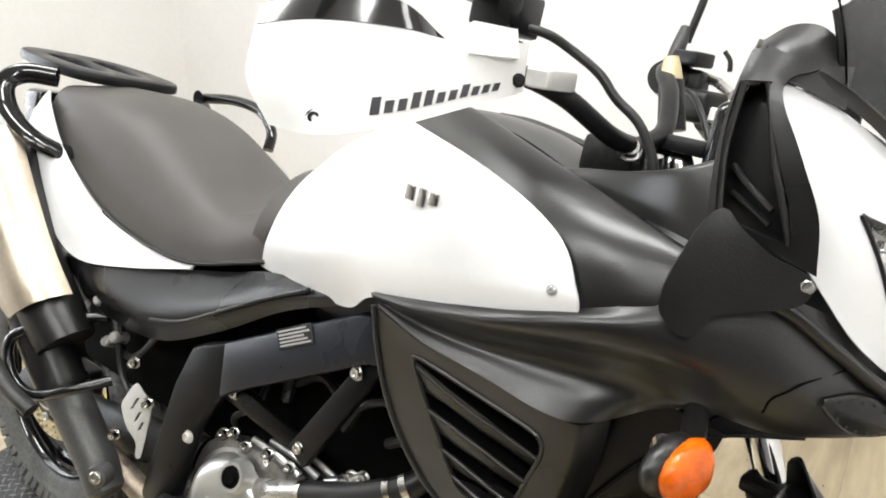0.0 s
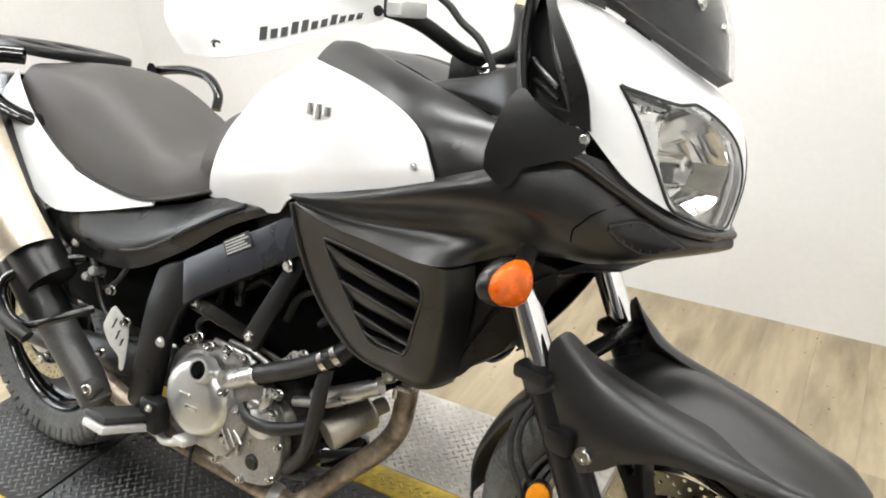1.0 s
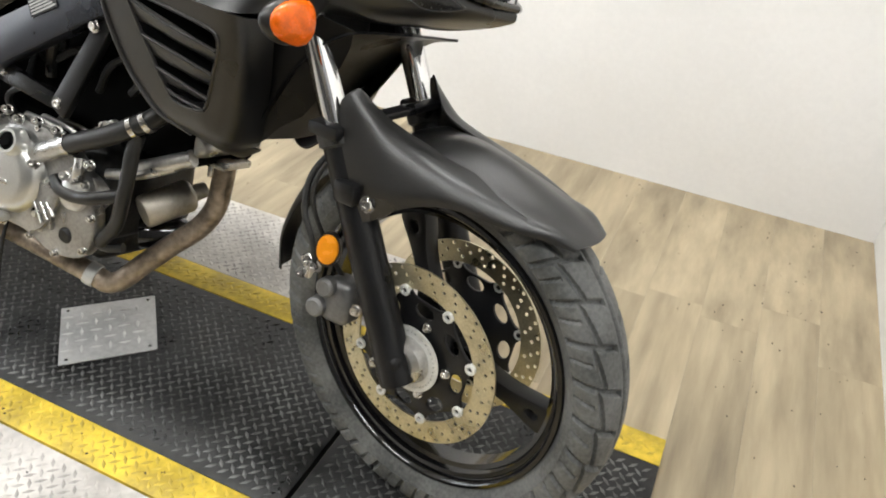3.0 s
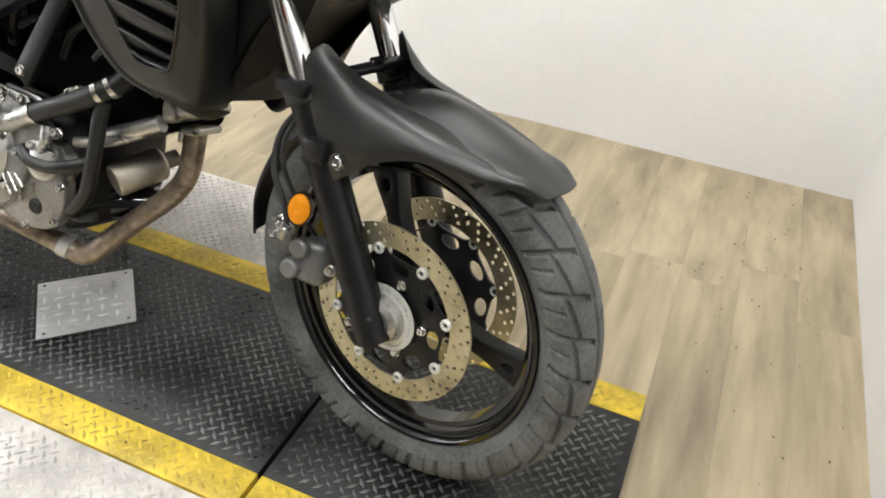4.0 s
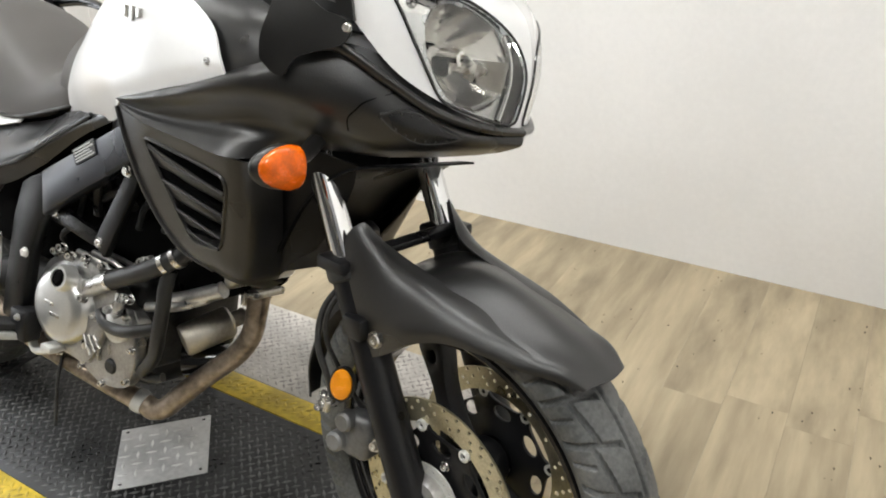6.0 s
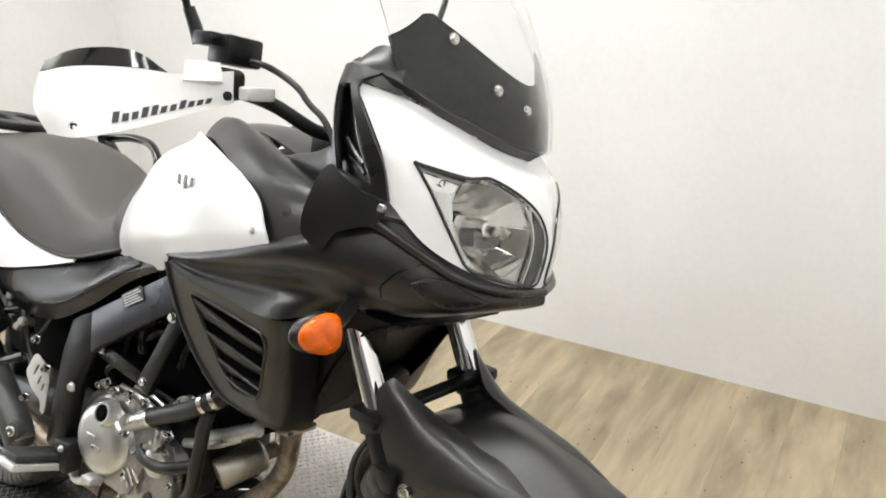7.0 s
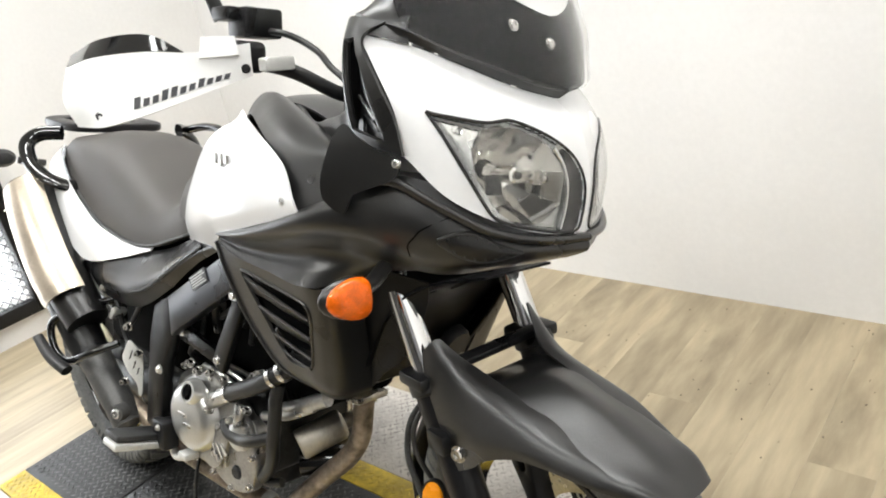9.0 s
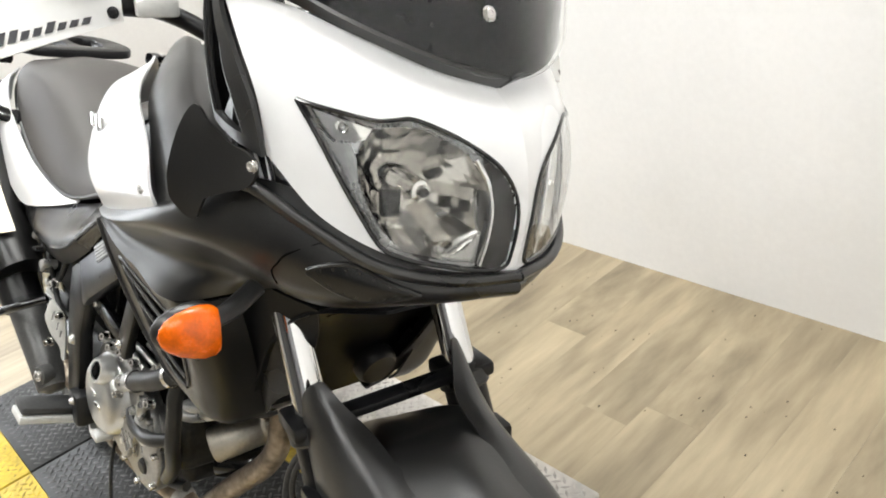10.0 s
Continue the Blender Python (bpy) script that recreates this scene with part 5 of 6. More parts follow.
for base, way, n, w in (((0.86, 0, 0.50), (0.80, 0, 0.42), 7, 0.085), ((0.70, 0, 0.52), (-0.30, 0, 0.95), 7, 0.085)):
    d = Vector(way).normalized()
    fr = axis_m(base, d, (0, 1, 0))
    cyl = part("cylinder", box(-0.06, 0.06, -0.062, 0.062, -0.02, 0.19, 0.02, 3), M_ENGD, eng, m=fr)
    for k in range(n):
        part("cylinder_fin", box(-w * 0.82, w * 0.82, -w, w, 0.01 + 0.016 * k, 0.015 + 0.016 * k, 0.002, 1), M_ENGD, eng, m=fr)
    part("cylinder_head", box(-0.068, 0.068, -0.085, 0.085, 0.125, 0.215, 0.016, 3), M_ENG, eng, m=fr)
part("coolant_hose", tube([(.836, -.170, .495), (.88, -.170, .516), (.928, -.168, .538), (.985, -.160, .571), (1.02, -.142, .600), (1.05, -.11, .66)], 0.0180, 6, 18), M_HOSE, bike, "black rubber coolant hose")
for at, way in (((.842, -.170, .498), (1, 0, .5)), ((.985, -.160, .571), (.8, .2, .5)), ((1.004, -.152, .585), (.8, .3, .6))):
    part("hose_clamp", lathe([(0.0175, -0.005), (0.0208, -0.005), (0.0208, 0.005), (0.0175, 0.005)], 24, axis_m(at, way)), M_STEEL, bike)
part("coolant_hose", tube([(.985, -.150, .555), (.980, -.155, .520), (.977, -.155, .489), (.968, -.155, .428), (.946, -.145, .370), (.907, -.14, .325)], 0.0135, 6, 14), M_HOSE, bike)
part("coolant_hose", tube([(.805, -.165, .422), (.830, -.172, .408), (.87, -.172, .406), (.918, -.170, .418), (.968, -.15, .438)], 0.0125, 6, 14), M_HOSE, bike)
part("breather_hose", tube([(.865, -.14, .372), (.870, -.14, .352), (.884, -.14, .322), (.914, -.13, .312), (.945, -.12, .320)], 0.0095, 6, 12), M_RUB, bike)
part("water_pipe", tube([(.93, -.11, .47), (1.0, -.105, .50), (1.06, -.09, .53)], 0.016, 5, 14), M_ENG, bike)
part("water_pipe", tube([(.90, -.13, .455), (.97, -.12, .475), (1.03, -.10, .505)], 0.010, 5, 14), M_ENG, bike)
cool = part("oil_cooler", lathe([(0, -0.055), (0.036, -0.055), (0.040, -0.050), (0.040, 0.045), (0.034, 0.052), (0.020, 0.056), (0.020, 0.085), (0, 0.085)], 32, axis_m((0.950, -0.022, 0.398), (0.36, 0.86, 0.36)) @ Matrix.Diagonal((.84, .84, .95, 1))), M_CAN, bike, "aluminium oil cooler canister")
part("oil_filter", lathe([(0, 0.055), (0.026, 0.055), (0.032, 0.048), (0.034, 0.030), (0.034, -0.04), (0, -0.04)], 28, axis_m((0.925, -0.005, 0.322), (0.74, 0.62, 0.10))), M_GLOSSB, bike, "glossy black oil filter")
EXH = [(1.052, .010, .520), (1.052, .006, .465), (1.046, .004, .415), (1.022, -.008, .367), (.972, -.030, .312), (.925, -.050, .258), (.890, -.064, .216), (.862, -.073, .203), (.838, -.080, .211), (.738, -.120, .245), (.56, -.150, .275), (.44, -.165, .31), (.34, -.19, .36)]
exh = part("exhaust_header", tube(EXH, 0.0215, 6, 20), M_PIPE, bike, "heat-browned steel exhaust header")
part("pipe_clamp", lathe([(0.021, -0.011), (0.0245, -0.011), (0.0255, 0), (0.0245, 0.011), (0.021, 0.011)], 28, axis_m((.832, -.082, .2130), (0.91, 0.34, -0.28))), M_ALUPL, exh, "steel band clamp")
part("header_flange", box(1.015, 1.085, -0.035, 0.045, 0.505, 0.52, 0.004), M_ENG, exh)
for y in (-.028, .038):
    bolt(exh, (1.05, y, 0.505), (0, 0, -1), 0.006, 0.02, name="flange_bolt")
pc = part("exhaust_cover", tube([(.418, -.205, .300), (.385, -.208, .338), (.335, -.212, .382), (.280, -.216, .428), (.262, -.218, .445)], 0.036, 6, 24, 0.042, flat=0.95), M_COVER, bike, "dark grey exhaust heat cover")
part("cover_end", lathe([(0, 0.016), (0.018, 0.014), (0.030, 0.006), (0.036, -0.004)], 28, axis_m((.415, -.205, .303), (0.62, 0.05, -.78))), M_COVER, pc)
part("cover_boss", lathe([(0.012, 0.006), (0.019, 0.006), (0.021, 0.0), (0.022, -0.02)], 24, axis_m((0.424, -0.232, 0.338), (0.45, -1, 0.1))), M_COVER, pc)
bolt(pc, (0.426, -0.235, 0.339), (0.45, -1, 0.1), 0.012, 0.008)
part("exhaust_drum", tube([(.268, -.220, .440), (.235, -.226, .478), (.199, -.230, .522), (.165, -.232, .556), (.133, -.232, .585)], 0.044, 6, 28, 0.052), M_SIDEB, bike, "satin black exhaust joint drum")
part("drum_band", lathe([(0.036, 0.002), (0.0465, 0.002), (0.0475, 0.010), (0.0465, 0.018), (0.036, 0.018)], 32, axis_m((.270, -.220, .438), (-.62, -.08, .78))), M_SATIN, bike)
MUF = [(.265, -.224, .530), (.220, -.232, .575), (.150, -.240, .645), (.088, -.242, .715), (.026, -.240, .785), (-.020, -.234, .838)]
mf = part("muffler", tube(MUF, 0.052, 6, 28, 0.069), M_BLACK, bike, "black oval muffler")


def muffler_cover():
    rows = []
    line = cr([Vector(p) for p in MUF], 3)
    for i, p in enumerate(line):
        t = i / (len(line) - 1)
        if t < 0.14:
            continue
        d = (line[min(i + 1, len(line) - 1)] - line[max(i - 1, 0)]).normalized()
        n = d.cross(Vector((0, 1, 0))).normalized()
        if n.z < 0:
            n = -n
        rad = 0.072 + 0.004 * math.sin(3.1 * t)
        lo, hi = -48 + 260 * max(0, 0.36 - t), 92
        rows.append([p + (Vector((0, -1, 0)) * math.cos(radians(a)) + n * math.sin(radians(a))) * rad for a in [lo + (hi - lo) * k / 6 for k in range(7)]])
    return shell(rows, 2, 2, 0.003, flip=True)


part("muffler_cover", muffler_cover(), M_MUFF, mf, "champagne-tinted metal muffler cover")
for p in ((.030, -.301, .800), (.100, -.306, .715)):
    bolt(mf, p, (0, -1, 0.3), 0.009, 0.005)
both("exhaust_guard", lambda: tube([(.300, -.17, .585), (.248, -.215, .570), (.235, -.258, .556), (.195, -.284, .527), (.190, -.289, .490), (.222, -.290, .455), (.280, -.283, .445), (.345, -.255, .475), (.380, -.200, .497)], 0.0095, 6, 12), M_GLOSSB)
rp = both("passenger_peg", lambda: tube([(.31, -.300, .432), (.26, -.318, .458), (.205, -.325, .498)], 0.017, 4, 12, 0.014, flat=0.8), M_RUB, "folding rubber passenger peg")
spar = lambda: plate([(.985, .760), (.96, .820), (.90, .806), (.655, .673), (.662, .582), (.70, .610), (.93, .742)], 0.035, Matrix(((1, 0, 0, 0), (0, 0, -1, -0.172), (0, 1, 0, 0), (0, 0, 0, 1))), 0.008)


def spar_right():
    bm = spar()
    bmesh.ops.recalc_face_normals(bm, faces=bm.faces)
    return bm


def pivot():
    bm = plate([(.664, .676), (.60, .650), (.575, .635), (.545, .560), (.52, .44), (.50, .33), (.575, .315), (.592, .40), (.61, .50), (.645, .565), (.668, .588)], 0.030, Matrix(((1, 0, 0, 0), (0, 0, -1, -0.170), (0, 1, 0, 0), (0, 0, 0, 1))), 0.010)
    bmesh.ops.recalc_face_normals(bm, faces=bm.faces)
    return bm


both("frame_pivot", pivot, M_DKFR_SHADE, "satin black swing arm pivot plate")
fs = both("frame_spar", spar_right, M_FRAME, "slate grey cast frame spar")
lab = part("frame_label", box(.775, .845, -.2095, -.2075, -.016, .014, 0.0005, 1), M_LABEL, fs[0], "printed metal label", Matrix.Translation((.80, 0, .738)) @ Matrix.Rotation(radians(-28), 4, "Y") @ Matrix.Translation((-.81, 0, 0)))
for k in range(5):
    part("label_line", box(.779, .841 - .006 * (k % 3), -.2105, -.2092, -.0125 + .0052 * k, -.0098 + .0052 * k, 0), M_PRINT, lab, m=Matrix.Translation((.80, 0, .738)) @ Matrix.Rotation(radians(-28), 4, "Y") @ Matrix.Translation((-.81, 0, 0)))


def strut(a, b, y, w):
    p, q = Vector((*a, 0)), Vector((*b, 0))
    s = (q - p).normalized().cross(Vector((0, 0, 1))) * w / 2
    bm = plate([(v.x, v.y) for v in (p + s, q + s * .8, q - s * .8, p - s)], 0.016, Matrix(((1, 0, 0, 0), (0, 0, -1, y), (0, 1, 0, 0), (0, 0, 0, 1))), 0.003)
    bmesh.ops.recalc_face_normals(bm, faces=bm.faces)
    return bm


both("mount_strut", lambda: strut((.655, .592), (.842, .566), -.168, .036), M_DKFR_SHADE, "flat black engine mount strut")
both("mount_strut", lambda: strut((.828, .556), (.935, .745), -.176, .042), M_DKFR_SHADE, "flat black engine mount strut")
for p in ((.832, -.192, .572), (.675, -.184, .592), (.915, -.200, .725), (.89, -.197, .735), (.62, -.215, .50)):
    bolt(bike, p, (0, -1, 0), 0.008, 0.006)
# added block: the bay's shade as a near-black solid
part("engine_bay_shade", box(.62, 1.06, -0.10, 0.10, 0.50, 0.76, 0.03, 2), M_HOLE, bike, "near-black block standing for the shade round intake and wiring")
for pts, r in (([(.66, -.13, .66), (.74, -.14, .63), (.80, -.13, .66), (.86, -.14, .64)], .008), ([(.74, -.135, .60), (.76, -.15, .66), (.78, -.14, .72)], .010), ([(.86, -.13, .60), (.90, -.14, .66), (.99, -.14, .70)], .007), ([(.95, -.14, .62), (1.0, -.16, .66), (1.04, -.16, .72)], .008),
               ([(.64, -.13, .50), (.66, -.16, .54), (.70, -.155, .58), (.72, -.15, .66)], .006), ([(.30, -.15, .60), (.36, -.17, .54), (.42, -.18, .56), (.46, -.17, .62)], .006), ([(.25, -.16, .56), (.33, -.18, .60), (.38, -.18, .50), (.44, -.18, .47)], .006)):
    part("cable", tube(pts, r, 6, 8), M_HOSE, bike)
for p in ((.76, -.150, .665), (.775, -.150, .70), (.30, -.19, .62), (.37, -.195, .575), (.34, -.19, .555)):
    part("connector", lathe([(0, .012), (.008, .012), (.011, .006), (.011, -.02), (0, -.02)], 12, axis_m(p, (0.2, -1, 0.3))), M_ENG, bike)
# swing arm, rear brake, pegs
for mm in (Matrix(), FLIP):
    part("swing_arm", tube([(.56, -.115, .40), (.40, -.125, .375), (.20, -.125, .345), (-.03, -.125, .322)], 0.030, 4, 12, 0.024, flat=1.4), M_ENGD, bike, "grey swing arm", mm)
part("rear_caliper", box(.06, .15, -.10, -.055, .33, .40, .012, 3), M_ENGD, bike)
part("shock_absorber", tube([(.47, 0, .33), (.40, 0, .62)], 0.035, 1, 16), M_SATIN, bike)
part("chain_guard", shell([[(.40, .09, .40), (.2, .09, .39), (.02, .09, .385)], [(.40, .15, .40), (.2, .15, .39), (.02, .15, .385)]], 3, 6, .003), M_BLACK, bike)
part("rear_hugger", shell([[(.30 - .02 * k, y, .46 + .05 * k - y * y * 3) for y in (-.09, -.045, 0, .045, .09)] for k in range(5)], 3, 3, .003), M_BLACK, bike)
HEEL = Matrix(((.83, 0, .55, .470), (.55, 0, -.83, -.205), (0, 1, 0, .462), (0, 0, 0, 1)))
hg_ = plate(smooth2([(-.008, .066), (-.022, .040), (-.027, .020), (-.014, -.014), (.006, -.040), (.009, -.066), (.018, -.066), (.023, -.020), (.024, .028), (.008, .052)], 4), 0.004, HEEL, 0.0006,
            [[(-.012, .018), (-.007, .020), (.002, .042), (-.003, .041)], [(-.003, -.004), (.002, -.002), (.009, .018), (.004, .016)], [(.006, -.018), (.011, -.016), (.016, .000), (.011, -.002)]])
bmesh.ops.recalc_face_normals(hg_, faces=hg_.faces)
part("heel_guard", hg_, M_ALUPL, bike, "slotted aluminium heel guard")
for p in ((.490, -.200, .500), (.425, -.21, .415), (.43, -.195, .55)):
    bolt(bike, p, (0.4, -1, 0), .008, .012)
fp = part("foot_peg", box(-.035, .030, -.055, .055, 0, .016, .005), M_RUB, bike, "rubber-topped alloy foot peg", Matrix.Translation((.562, -.255, .330)) @ Matrix.Rotation(radians(-14), 4, "X"))
part("peg_bar", box(-.030, .034, -.058, .058, -.016, 0, .004), M_ALUPL, fp, m=Matrix.Translation((.562, -.255, .328)) @ Matrix.Rotation(radians(-14), 4, "X"))
part("peg_bracket", box(.565, .62, -.215, -.175, .30, .37, .008), M_SATIN, fp)
bolt(fp, (.60, -.217, .355), (0, -1, 0), .006, .005)
bp_ = part("brake_pedal", tube([(.555, -.165, .300), (.575, -.170, .285), (.598, -.175, .272), (.635, -.178, .283), (.682, -.176, .304)], 0.0105, 6, 12, flat=.8), M_ALUPL, bike, "bright alloy brake pedal")
part("pedal_tip", box(.655, .690, -.200, -.165, .297, .313, .004), M_ALUPL, bp_)
part("side_stand", tube([(.66, .14, .27), (.60, .27, .15), (.55, .355, .112)], 0.014, 4, 12), M_SATIN, bike, "black side stand")
part("stand_foot", box(.52, .60, .33, .39, .100, .110, .004), M_SATIN, bike)
part("overflow_tube", tube([(.66, -.15, .29), (.665, -.165, .22), (.67, -.17, .12)], 0.004, 4, 8), M_RUB, bike)

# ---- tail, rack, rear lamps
# added filler that closes the gaps under the seat in the shade colour
part("under_seat_shade", box(.14, .74, -.125, .125, .44, .79, .03, 2), M_HOLE, bike)
part("tail_tray", box(-.24, .34, -.10, .10, .80, .90, .03, 2), M_BLACK, bike)
both("grab_rail", lambda: tube([(.02, -.165, .985), (-.025, -.205, .980), (-.035, -.235, .955), (-.005, -.242, .915), (.045, -.236, .885), (.085, -.222, .868), (.105, -.195, .856), (.110, -.155, .848)], 0.0115, 6, 14, flat=1.7), M_GLOSSB, "glossy black grab rail")
rack = part("luggage_rack", plate(smooth2([(.02, -.10), (.03, 0), (.02, .10), (-.06, .14), (-.20, .13), (-.27, .08), (-.28, 0), (-.27, -.08), (-.20, -.13), (-.06, -.14)], 4), .022, Matrix.Translation((0, 0, .985)) @ Matrix.Rotation(radians(3), 4, "Y"), .006, [smooth2([(-.05, -.07), (-.05, -.02), (-.19, -.02), (-.19, -.08)], 3), smooth2([(-.05, .07), (-.05, .02), (-.19, .02), (-.19, .08)], 3)]), M_SATIN, bike, "black luggage rack")
part("seat_rail", tube([(-.02, .215, .985), (.08, .222, .998), (.17, .222, .990), (.235, .205, .955), (.25, .19, .915)], 0.012, 6, 10), M_GLOSSB, bike)
for mm in (Matrix(), FLIP):
    ri = part("rear_indicator", tube([(-.22, -.13, .885), (-.235, -.20, .895)], 0.010, 1, 10), M_RUB, bike, "black rear indicator", mm)
    part("indicator_body", lathe([(0, -.028), (.016, -.024), (.026, -.006), (.026, .004), (0, .02)], 20, axis_m((-.245, -.240, .902), (-1, -.1, 0)) @ Matrix.Diagonal((1.5, 1, 1, 1))), M_RUB, ri, m=mm)
part("tail_lamp", box(-.30, -.22, -.07, .07, .87, .93, .02, 3), M_GLOSSB, bike)
part("rear_fender", shell([[(-.20, y, .85), (-.30, y, .78), (-.38, y, .62)] for y in (-.08, 0, .08)], 3, 5, .004), M_BLACK, bike)

# ---- handlebar, guards, mirrors
part("top_yoke", box(1.185, 1.25, -.10, .10, 0.995, 1.02, .012), M_SATIN, bike, m=STEER)
BAR = [(.955, -.415, 1.105), (1.01, -.30, 1.140), (1.06, -.235, 1.150), (1.11, -.19, 1.138), (1.155, -.13, 1.105), (1.165, -.06, 1.098)]
inv = STEER.inverted()
ubar = [inv @ Vector(p) for p in BAR]
bar = part("handlebar", tube(ubar + [Vector((p.x, -p.y, p.z)) for p in reversed(ubar)], 0.0115, 6, 14), M_SATIN, bike, "black tubular handlebar", STEER)
instr = part("instrument_panel", box(1.26, 1.31, -.13, .13, 1.07, 1.17, .015, 3), M_GLOSSB, bike, "black instrument cluster")

GUARD = [[(.975, -.484, 1.048), (1.022, -.464, 1.050), (1.062, -.407, 1.072), (1.088, -.337, 1.102), (1.103, -.262, 1.130)],
         [(.945, -.492, 1.085), (1.000, -.470, 1.090), (1.048, -.410, 1.108), (1.080, -.340, 1.130), (1.101, -.264, 1.150)],
         [(.928, -.478, 1.135), (.985, -.458, 1.150), (1.036, -.405, 1.160), (1.072, -.345, 1.162), (1.098, -.264, 1.180)]]
gn = net(GUARD, 10, 8)
for mm in (Matrix(), LEFT):
    hgd = part("hand_guard", shell(gn, th=0.004, flip=True, smooth_net=False), M_WPLAST, bike, "white plastic hand guard with a dark printed mark", mm)
    part("guard_spoiler", shell([[(.930, -.476, 1.134), (.985, -.456, 1.149), (1.036, -.403, 1.159), (1.058, -.365, 1.158)], [(.915, -.462, 1.152), (.972, -.440, 1.176), (1.022, -.392, 1.184), (1.052, -.352, 1.160)]], 4, 8, .003, flip=False), M_GLOSSB, hgd, "smoked black spoiler strip", mm)
    part("guard_block", shell([[(1.068, -.335, 1.150), (1.094, -.282, 1.158)], [(1.062, -.328, 1.182), (1.086, -.284, 1.186)]], 4, 4, .012, flip=False), M_WPLAST, hgd, m=mm)
    for p in ((1.012, -.466, 1.064), (1.102, -.275, 1.140)):
        bolt(hgd, p, (0.75, -.65, 0), .0055, .002, M_SATIN, name="guard_screw", m=mm)
    part("guard_bracket", box(-.022, .022, -.011, .011, -.011, .011, .003), M_ALUPL, bike, "bare alloy bar clamp", mm @ axis_m((1.112, -.225, 1.150), (0.2, 0.9, 0.1)) @ Matrix.Diagonal((.8, 1, 2.2, 1)))
    # plain marks in place of the maker's name
    a, b = len(gn) - 1, len(gn[0]) - 1
    for k in range(11):
        u0 = 0.42 + 0.043 * k
        tall = 0.205 if k in (0, 3, 4, 7) else 0.150
        u1 = u0 + 0.029

        def on(u, v):
            i, j = v * a, u * b
            i0, j0 = min(int(i), a - 1), min(int(j), b - 1)
            p = gn[i0][j0].lerp(gn[i0 + 1][j0], i - i0).lerp(gn[i0][j0 + 1].lerp(gn[i0 + 1][j0 + 1], i - i0), j - j0)
            return p + Vector((0.75, -.65, 0.1)).normalized() * 0.0012
        v0 = 0.17 + 0.02 * k / 11
        mk = bmesh.new()
        sl = 0.018
        q = [on(u0, v0), on(u1, v0), on(u1 + sl * tall / .2, v0 + tall), on(u0 + sl * tall / .2, v0 + tall)]
        mk.faces.new([mk.verts.new(p) for p in q])
        part("printed_mark", mk, M_MARK, hgd, m=mm, smooth=False)
    part("grip", tube([(.955, -.418, 1.104), (1.005, -.308, 1.138)], 0.017, 1, 16), M_RUB, bar, m=mm)
    lev = part("brake_lever", tube([(1.045, -.225, 1.165), (1.045, -.29, 1.155), (1.02, -.36, 1.135), (.985, -.43, 1.110)], 0.007, 6, 10, flat=.7), M_STEEL, bar, m=mm)
    part("switch_housing", box(1.02, 1.075, -.275, -.215, 1.135, 1.185, .012, 3), M_SATIN, bike, m=mm)
    part("mirror_clamp", box(.985, 1.035, -.265, -.222, 1.218, 1.240, .004), M_SATIN, bike, m=mm)
    arm = [(.966, -.264, 1.272), (.965, -.272, 1.290), (.964, -.290, 1.301), (.962, -.330, 1.315), (.958, -.375, 1.332)]
    head, hs = (.950, -.450, 1.338), 1.0
    if mm == LEFT:
        arm = [LEFT @ Vector(p) for p in ((1.078, .256, 1.275), (1.085, .258, 1.33), (1.088, .265, 1.38), (1.086, .300, 1.46), (1.086, .36, 1.52))]
        head, hs = LEFT @ Vector((1.086, .42, 1.575)), 0.9
    part("mirror_boot", tube([(.975, -.240, 1.222), (.970, -.250, 1.248), (.966, -.263, 1.276)], 0.013, 4, 14, 0.010), M_RUB, bike, m=mm)
    mir = part("mirror", tube(arm, 0.0065, 6, 10), M_SATIN, bike, "black round-backed mirror on a bent stalk", mm)
    part("mirror_head", lathe([(0, -.030), (.030, -.028), (.048, -.018), (.056, -.002), (.055, .006), (0, .006)], 32, axis_m(head, (-.95, 0.1, -.1)) @ Matrix.Diagonal((1.75 * hs, hs, hs, 1))), M_BLACK, mir, m=mm)
    part("mirror_glass", lathe([(0, .0075), (.050, .0075), (.051, .0062), (0, .0062)], 32, axis_m(head, (-.95, 0.1, -.1)) @ Matrix.Diagonal((1.75 * hs, hs, hs, 1))), M_CHROME, mir, m=mm)
    part("cable", tube([(1.02, -.21, 1.205), (1.072, -.19, 1.201), (1.098, -.17, 1.190), (1.135, -.16, 1.170), (1.160, -.155, 1.147), (1.192, -.15, 1.125), (1.215, -.145, 1.092), (1.225, -.14, 1.06)] if mm != LEFT else [(1.04, -.19, 1.185), (1.10, -.165, 1.17), (1.16, -.14, 1.12), (1.22, -.11, 1.06)], 0.0056 if mm != LEFT else 0.0045, 6, 10), M_HOSE, bike, m=mm)
    part("bar_riser", box(1.100, 1.170, -.085, -.035, 1.055, 1.105, .009), M_ENGD, bike, "grey cast handlebar clamp", mm)
    bolt(bike, (1.163, -.085, 1.096), (0.6, -1, 0.3), .012, .012, m=mm)
    if mm == LEFT:
        continue
    res = part("reservoir", box(1.000, 1.056, -.245, -.172, 1.192, 1.240, .006), M_SATIN, bike, "black square fluid reservoir", mm)
part("stem_nut", lathe([(0, .016), (.010, .015), (.016, .009), (.018, 0), (.018, -.012)], 24, axis_m((1.200, 0, 1.090), (-.35, 0, .94))), M_STEEL, bike, "bright steering stem nut")
part("meter_bracket", box(1.168, 1.235, -.03, .06, 1.103, 1.124, .005), M_SATIN, bike)
part("brake_union", lathe([(0, .012), (.010, .010), (.011, 0), (.011, -.006)], 16, axis_m((1.203, -.10, 1.085), (0, -.3, 1))), M_STEEL, bike)
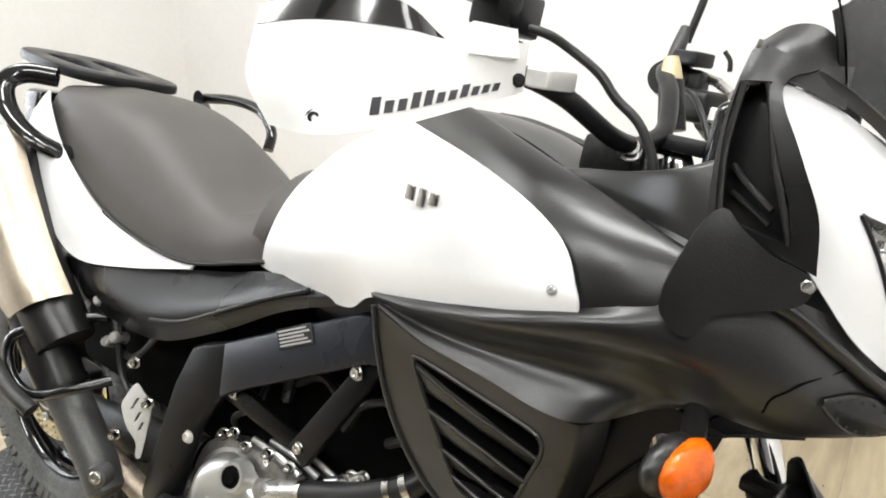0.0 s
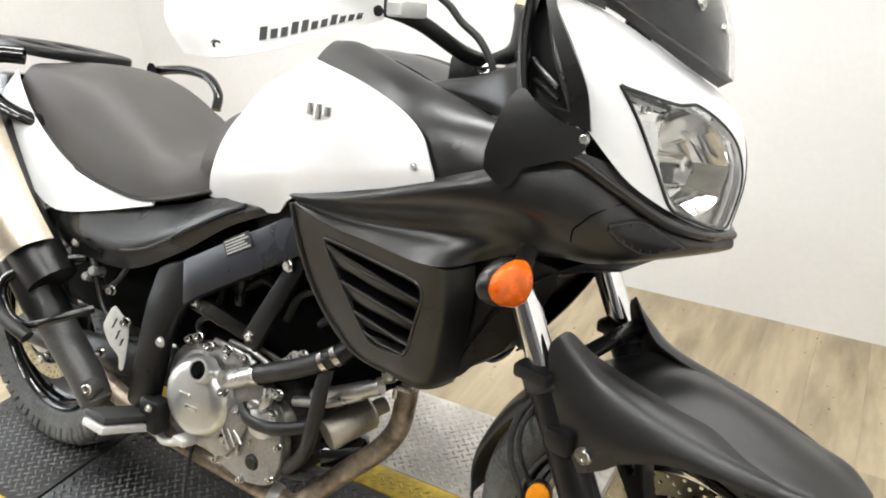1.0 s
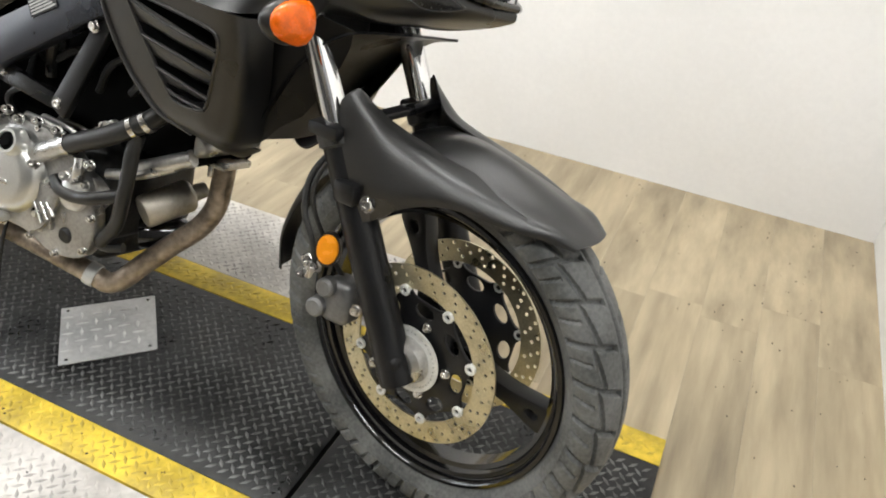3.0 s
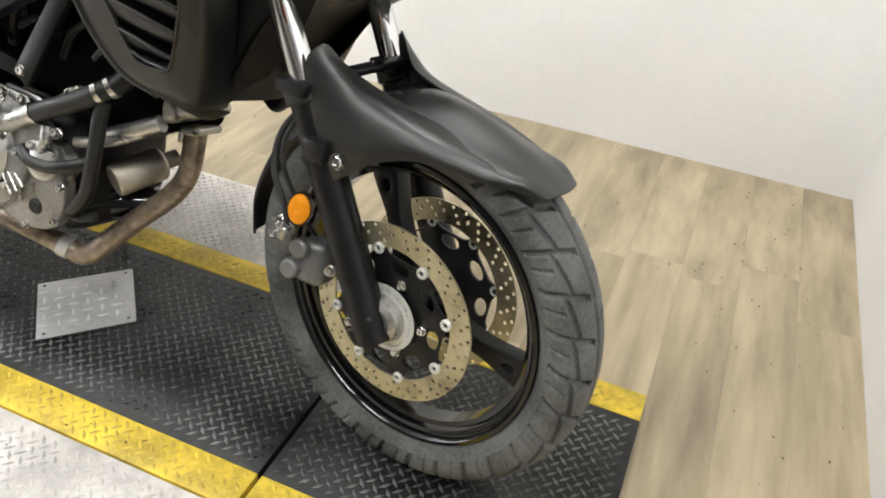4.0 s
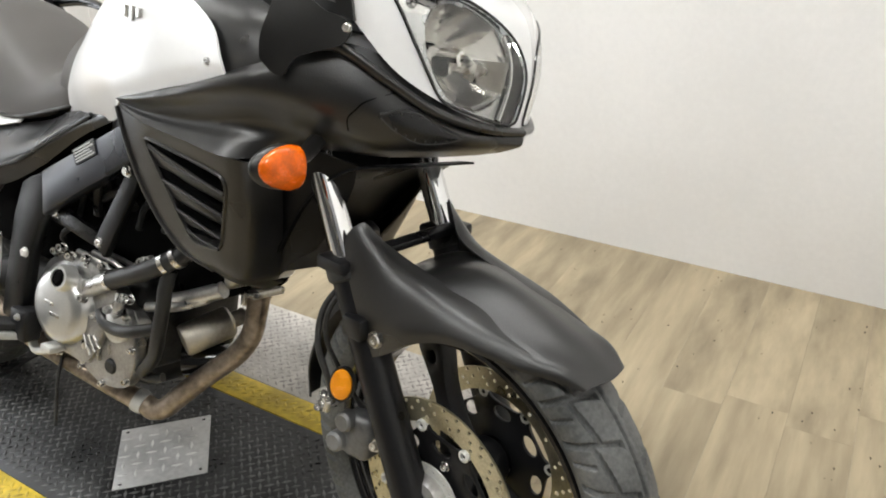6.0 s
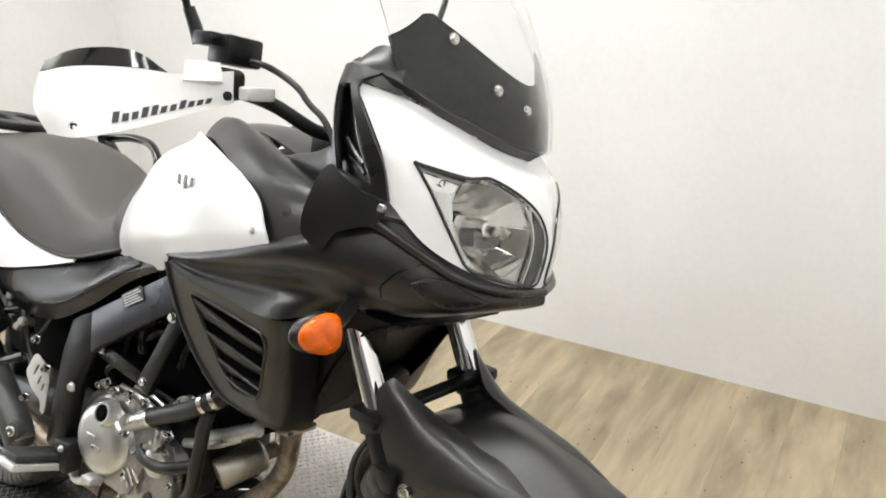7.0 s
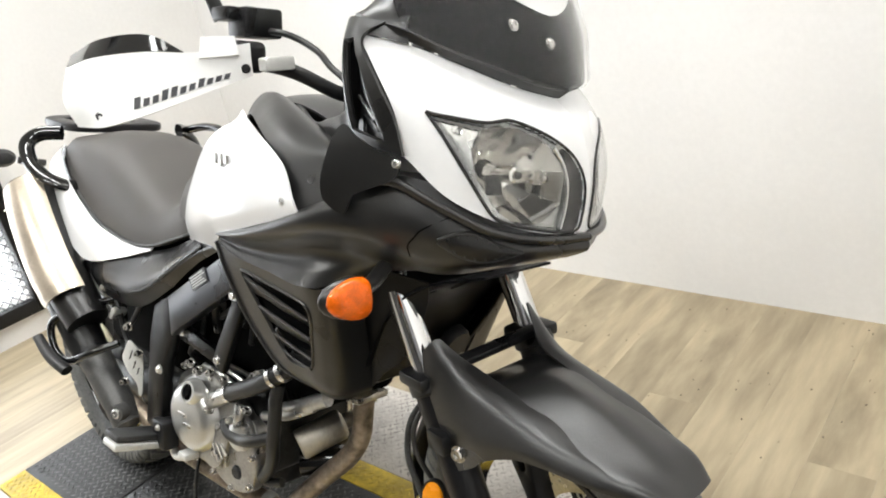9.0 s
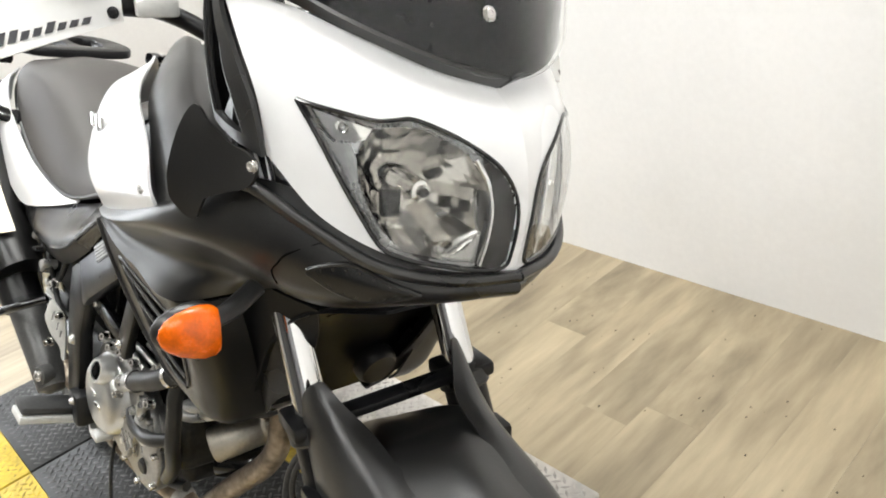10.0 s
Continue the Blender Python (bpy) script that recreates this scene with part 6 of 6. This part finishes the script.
ff = part("hose_fitting", tube([(1.152, .080, 1.130), (1.133, .080, 1.197)], 0.0195, 1, 20, 0.017), M_ENGD, bike, "grey fitting with a brass top")
part("fitting_top", tube([(1.133, .080, 1.195), (1.128, .080, 1.215), (1.124, .080, 1.228)], 0.016, 4, 16, 0.010), M_BRASS, ff, "brass top")
sw_ = part("switch_cluster", lathe([(0, -.028), (.026, -.026), (.032, -.010), (.032, .012), (.024, .028), (0, .030)], 24, axis_m((1.072, .25, 1.215), (.2, .95, .1)) @ Matrix.Diagonal((1.1, 1, 1, 1))), M_SATIN, bike, "black switch cluster with levers")
part("clutch_bracket", box(1.085, 1.125, .235, .285, 1.190, 1.235, .010, 3), M_ENGD, sw_)
part("cable_adjuster", tube([(1.10, .275, 1.232), (1.14, .26, 1.222), (1.175, .24, 1.205)], 0.008, 4, 10), M_STEEL, sw_)
part("lever_tip", tube([(1.128, .30, 1.275), (1.140, .30, 1.262), (1.144, .30, 1.245)], 0.004, 4, 8), M_SATIN, sw_)
for p, q in (((1.06, .25, 1.19), (1.09, .23, 1.16)), ((1.10, .25, 1.20), (1.15, .22, 1.17)), ((1.11, .26, 1.21), (1.18, .20, 1.13))):
    part("clutch_cable", tube([p, [(a + b) / 2 + .008 for a, b in zip(p, q)], q], 0.005, 5, 8), M_HOSE, bike)
# emblem on the tank panel, drawn as plain shapes
for k, (dx, dz, w, h) in enumerate(((0, 0, .014, .018), (.018, -.004, .012, .022), (.034, .002, .014, .014))):
    bm = box(.985 + dx, .985 + dx + w, -.2715, -.268, .985 + dz, .985 + dz + h, .001)
    part("tank_emblem", bm, M_STEEL, bike, "small chrome emblem plate")
# ---------------------------------------------------------------- floor planks
PW, PL = 3.82 / 25, 1.22
plank_bm = box(-PW / 2 + 0.0002, PW / 2 - 0.0002, -PL / 2 + 0.0002, PL / 2 - 0.0002, -0.008, 0, 0)
plank_ob = part("plank", plank_bm, M_WOOD, floor, smooth=False)
plank_me = plank_ob.data
spots = []
for i in range(25):
    start = Y1 + random.uniform(0.0, 0.9)
    for j in range(7):
        x, y = X0 + PW * (i + 0.5), start - PL * (j + 0.5)
        if y - PL / 2 > Y1 or y + PL / 2 < Y0 or x - PW / 2 > X1:
            continue
        lo, hi = max(y - PL / 2, Y0), min(y + PL / 2, Y1)
        spots.append((x, (lo + hi) / 2, (hi - lo) / PL))
for k, (x, y, part_of) in enumerate(spots):
    ob = plank_ob if k == 0 else new("plank", plank_me)
    ob.parent = floor
    ob.location, ob.scale = (x, y, FLOOR), (1, part_of, 1)
# small dark scuffs and knots on the laminate
scuffs = bmesh.new()
for k in range(170):
    cx, cy = random.uniform(0.3, X1 - 0.05), random.uniform(0.7, Y1 - 0.03)
    if k % 3 == 0:
        cx, cy = random.uniform(PXF + 0.03, X1 - 0.04), random.uniform(-0.5, Y1 - 0.03)
    r, n = random.uniform(0.0012, 0.0045), random.randint(5, 8)
    scuffs.faces.new([scuffs.verts.new((cx + r * random.uniform(0.4, 0.9) * math.cos(2 * math.pi * a / n), cy + r * random.uniform(0.7, 1.7) * math.sin(2 * math.pi * a / n), FLOOR + 0.0006)) for a in range(n)])
tagged(part("floor_scuff", scuffs, M_SCUFF, floor, "small dark scuffs", smooth=False), kind="stuff")
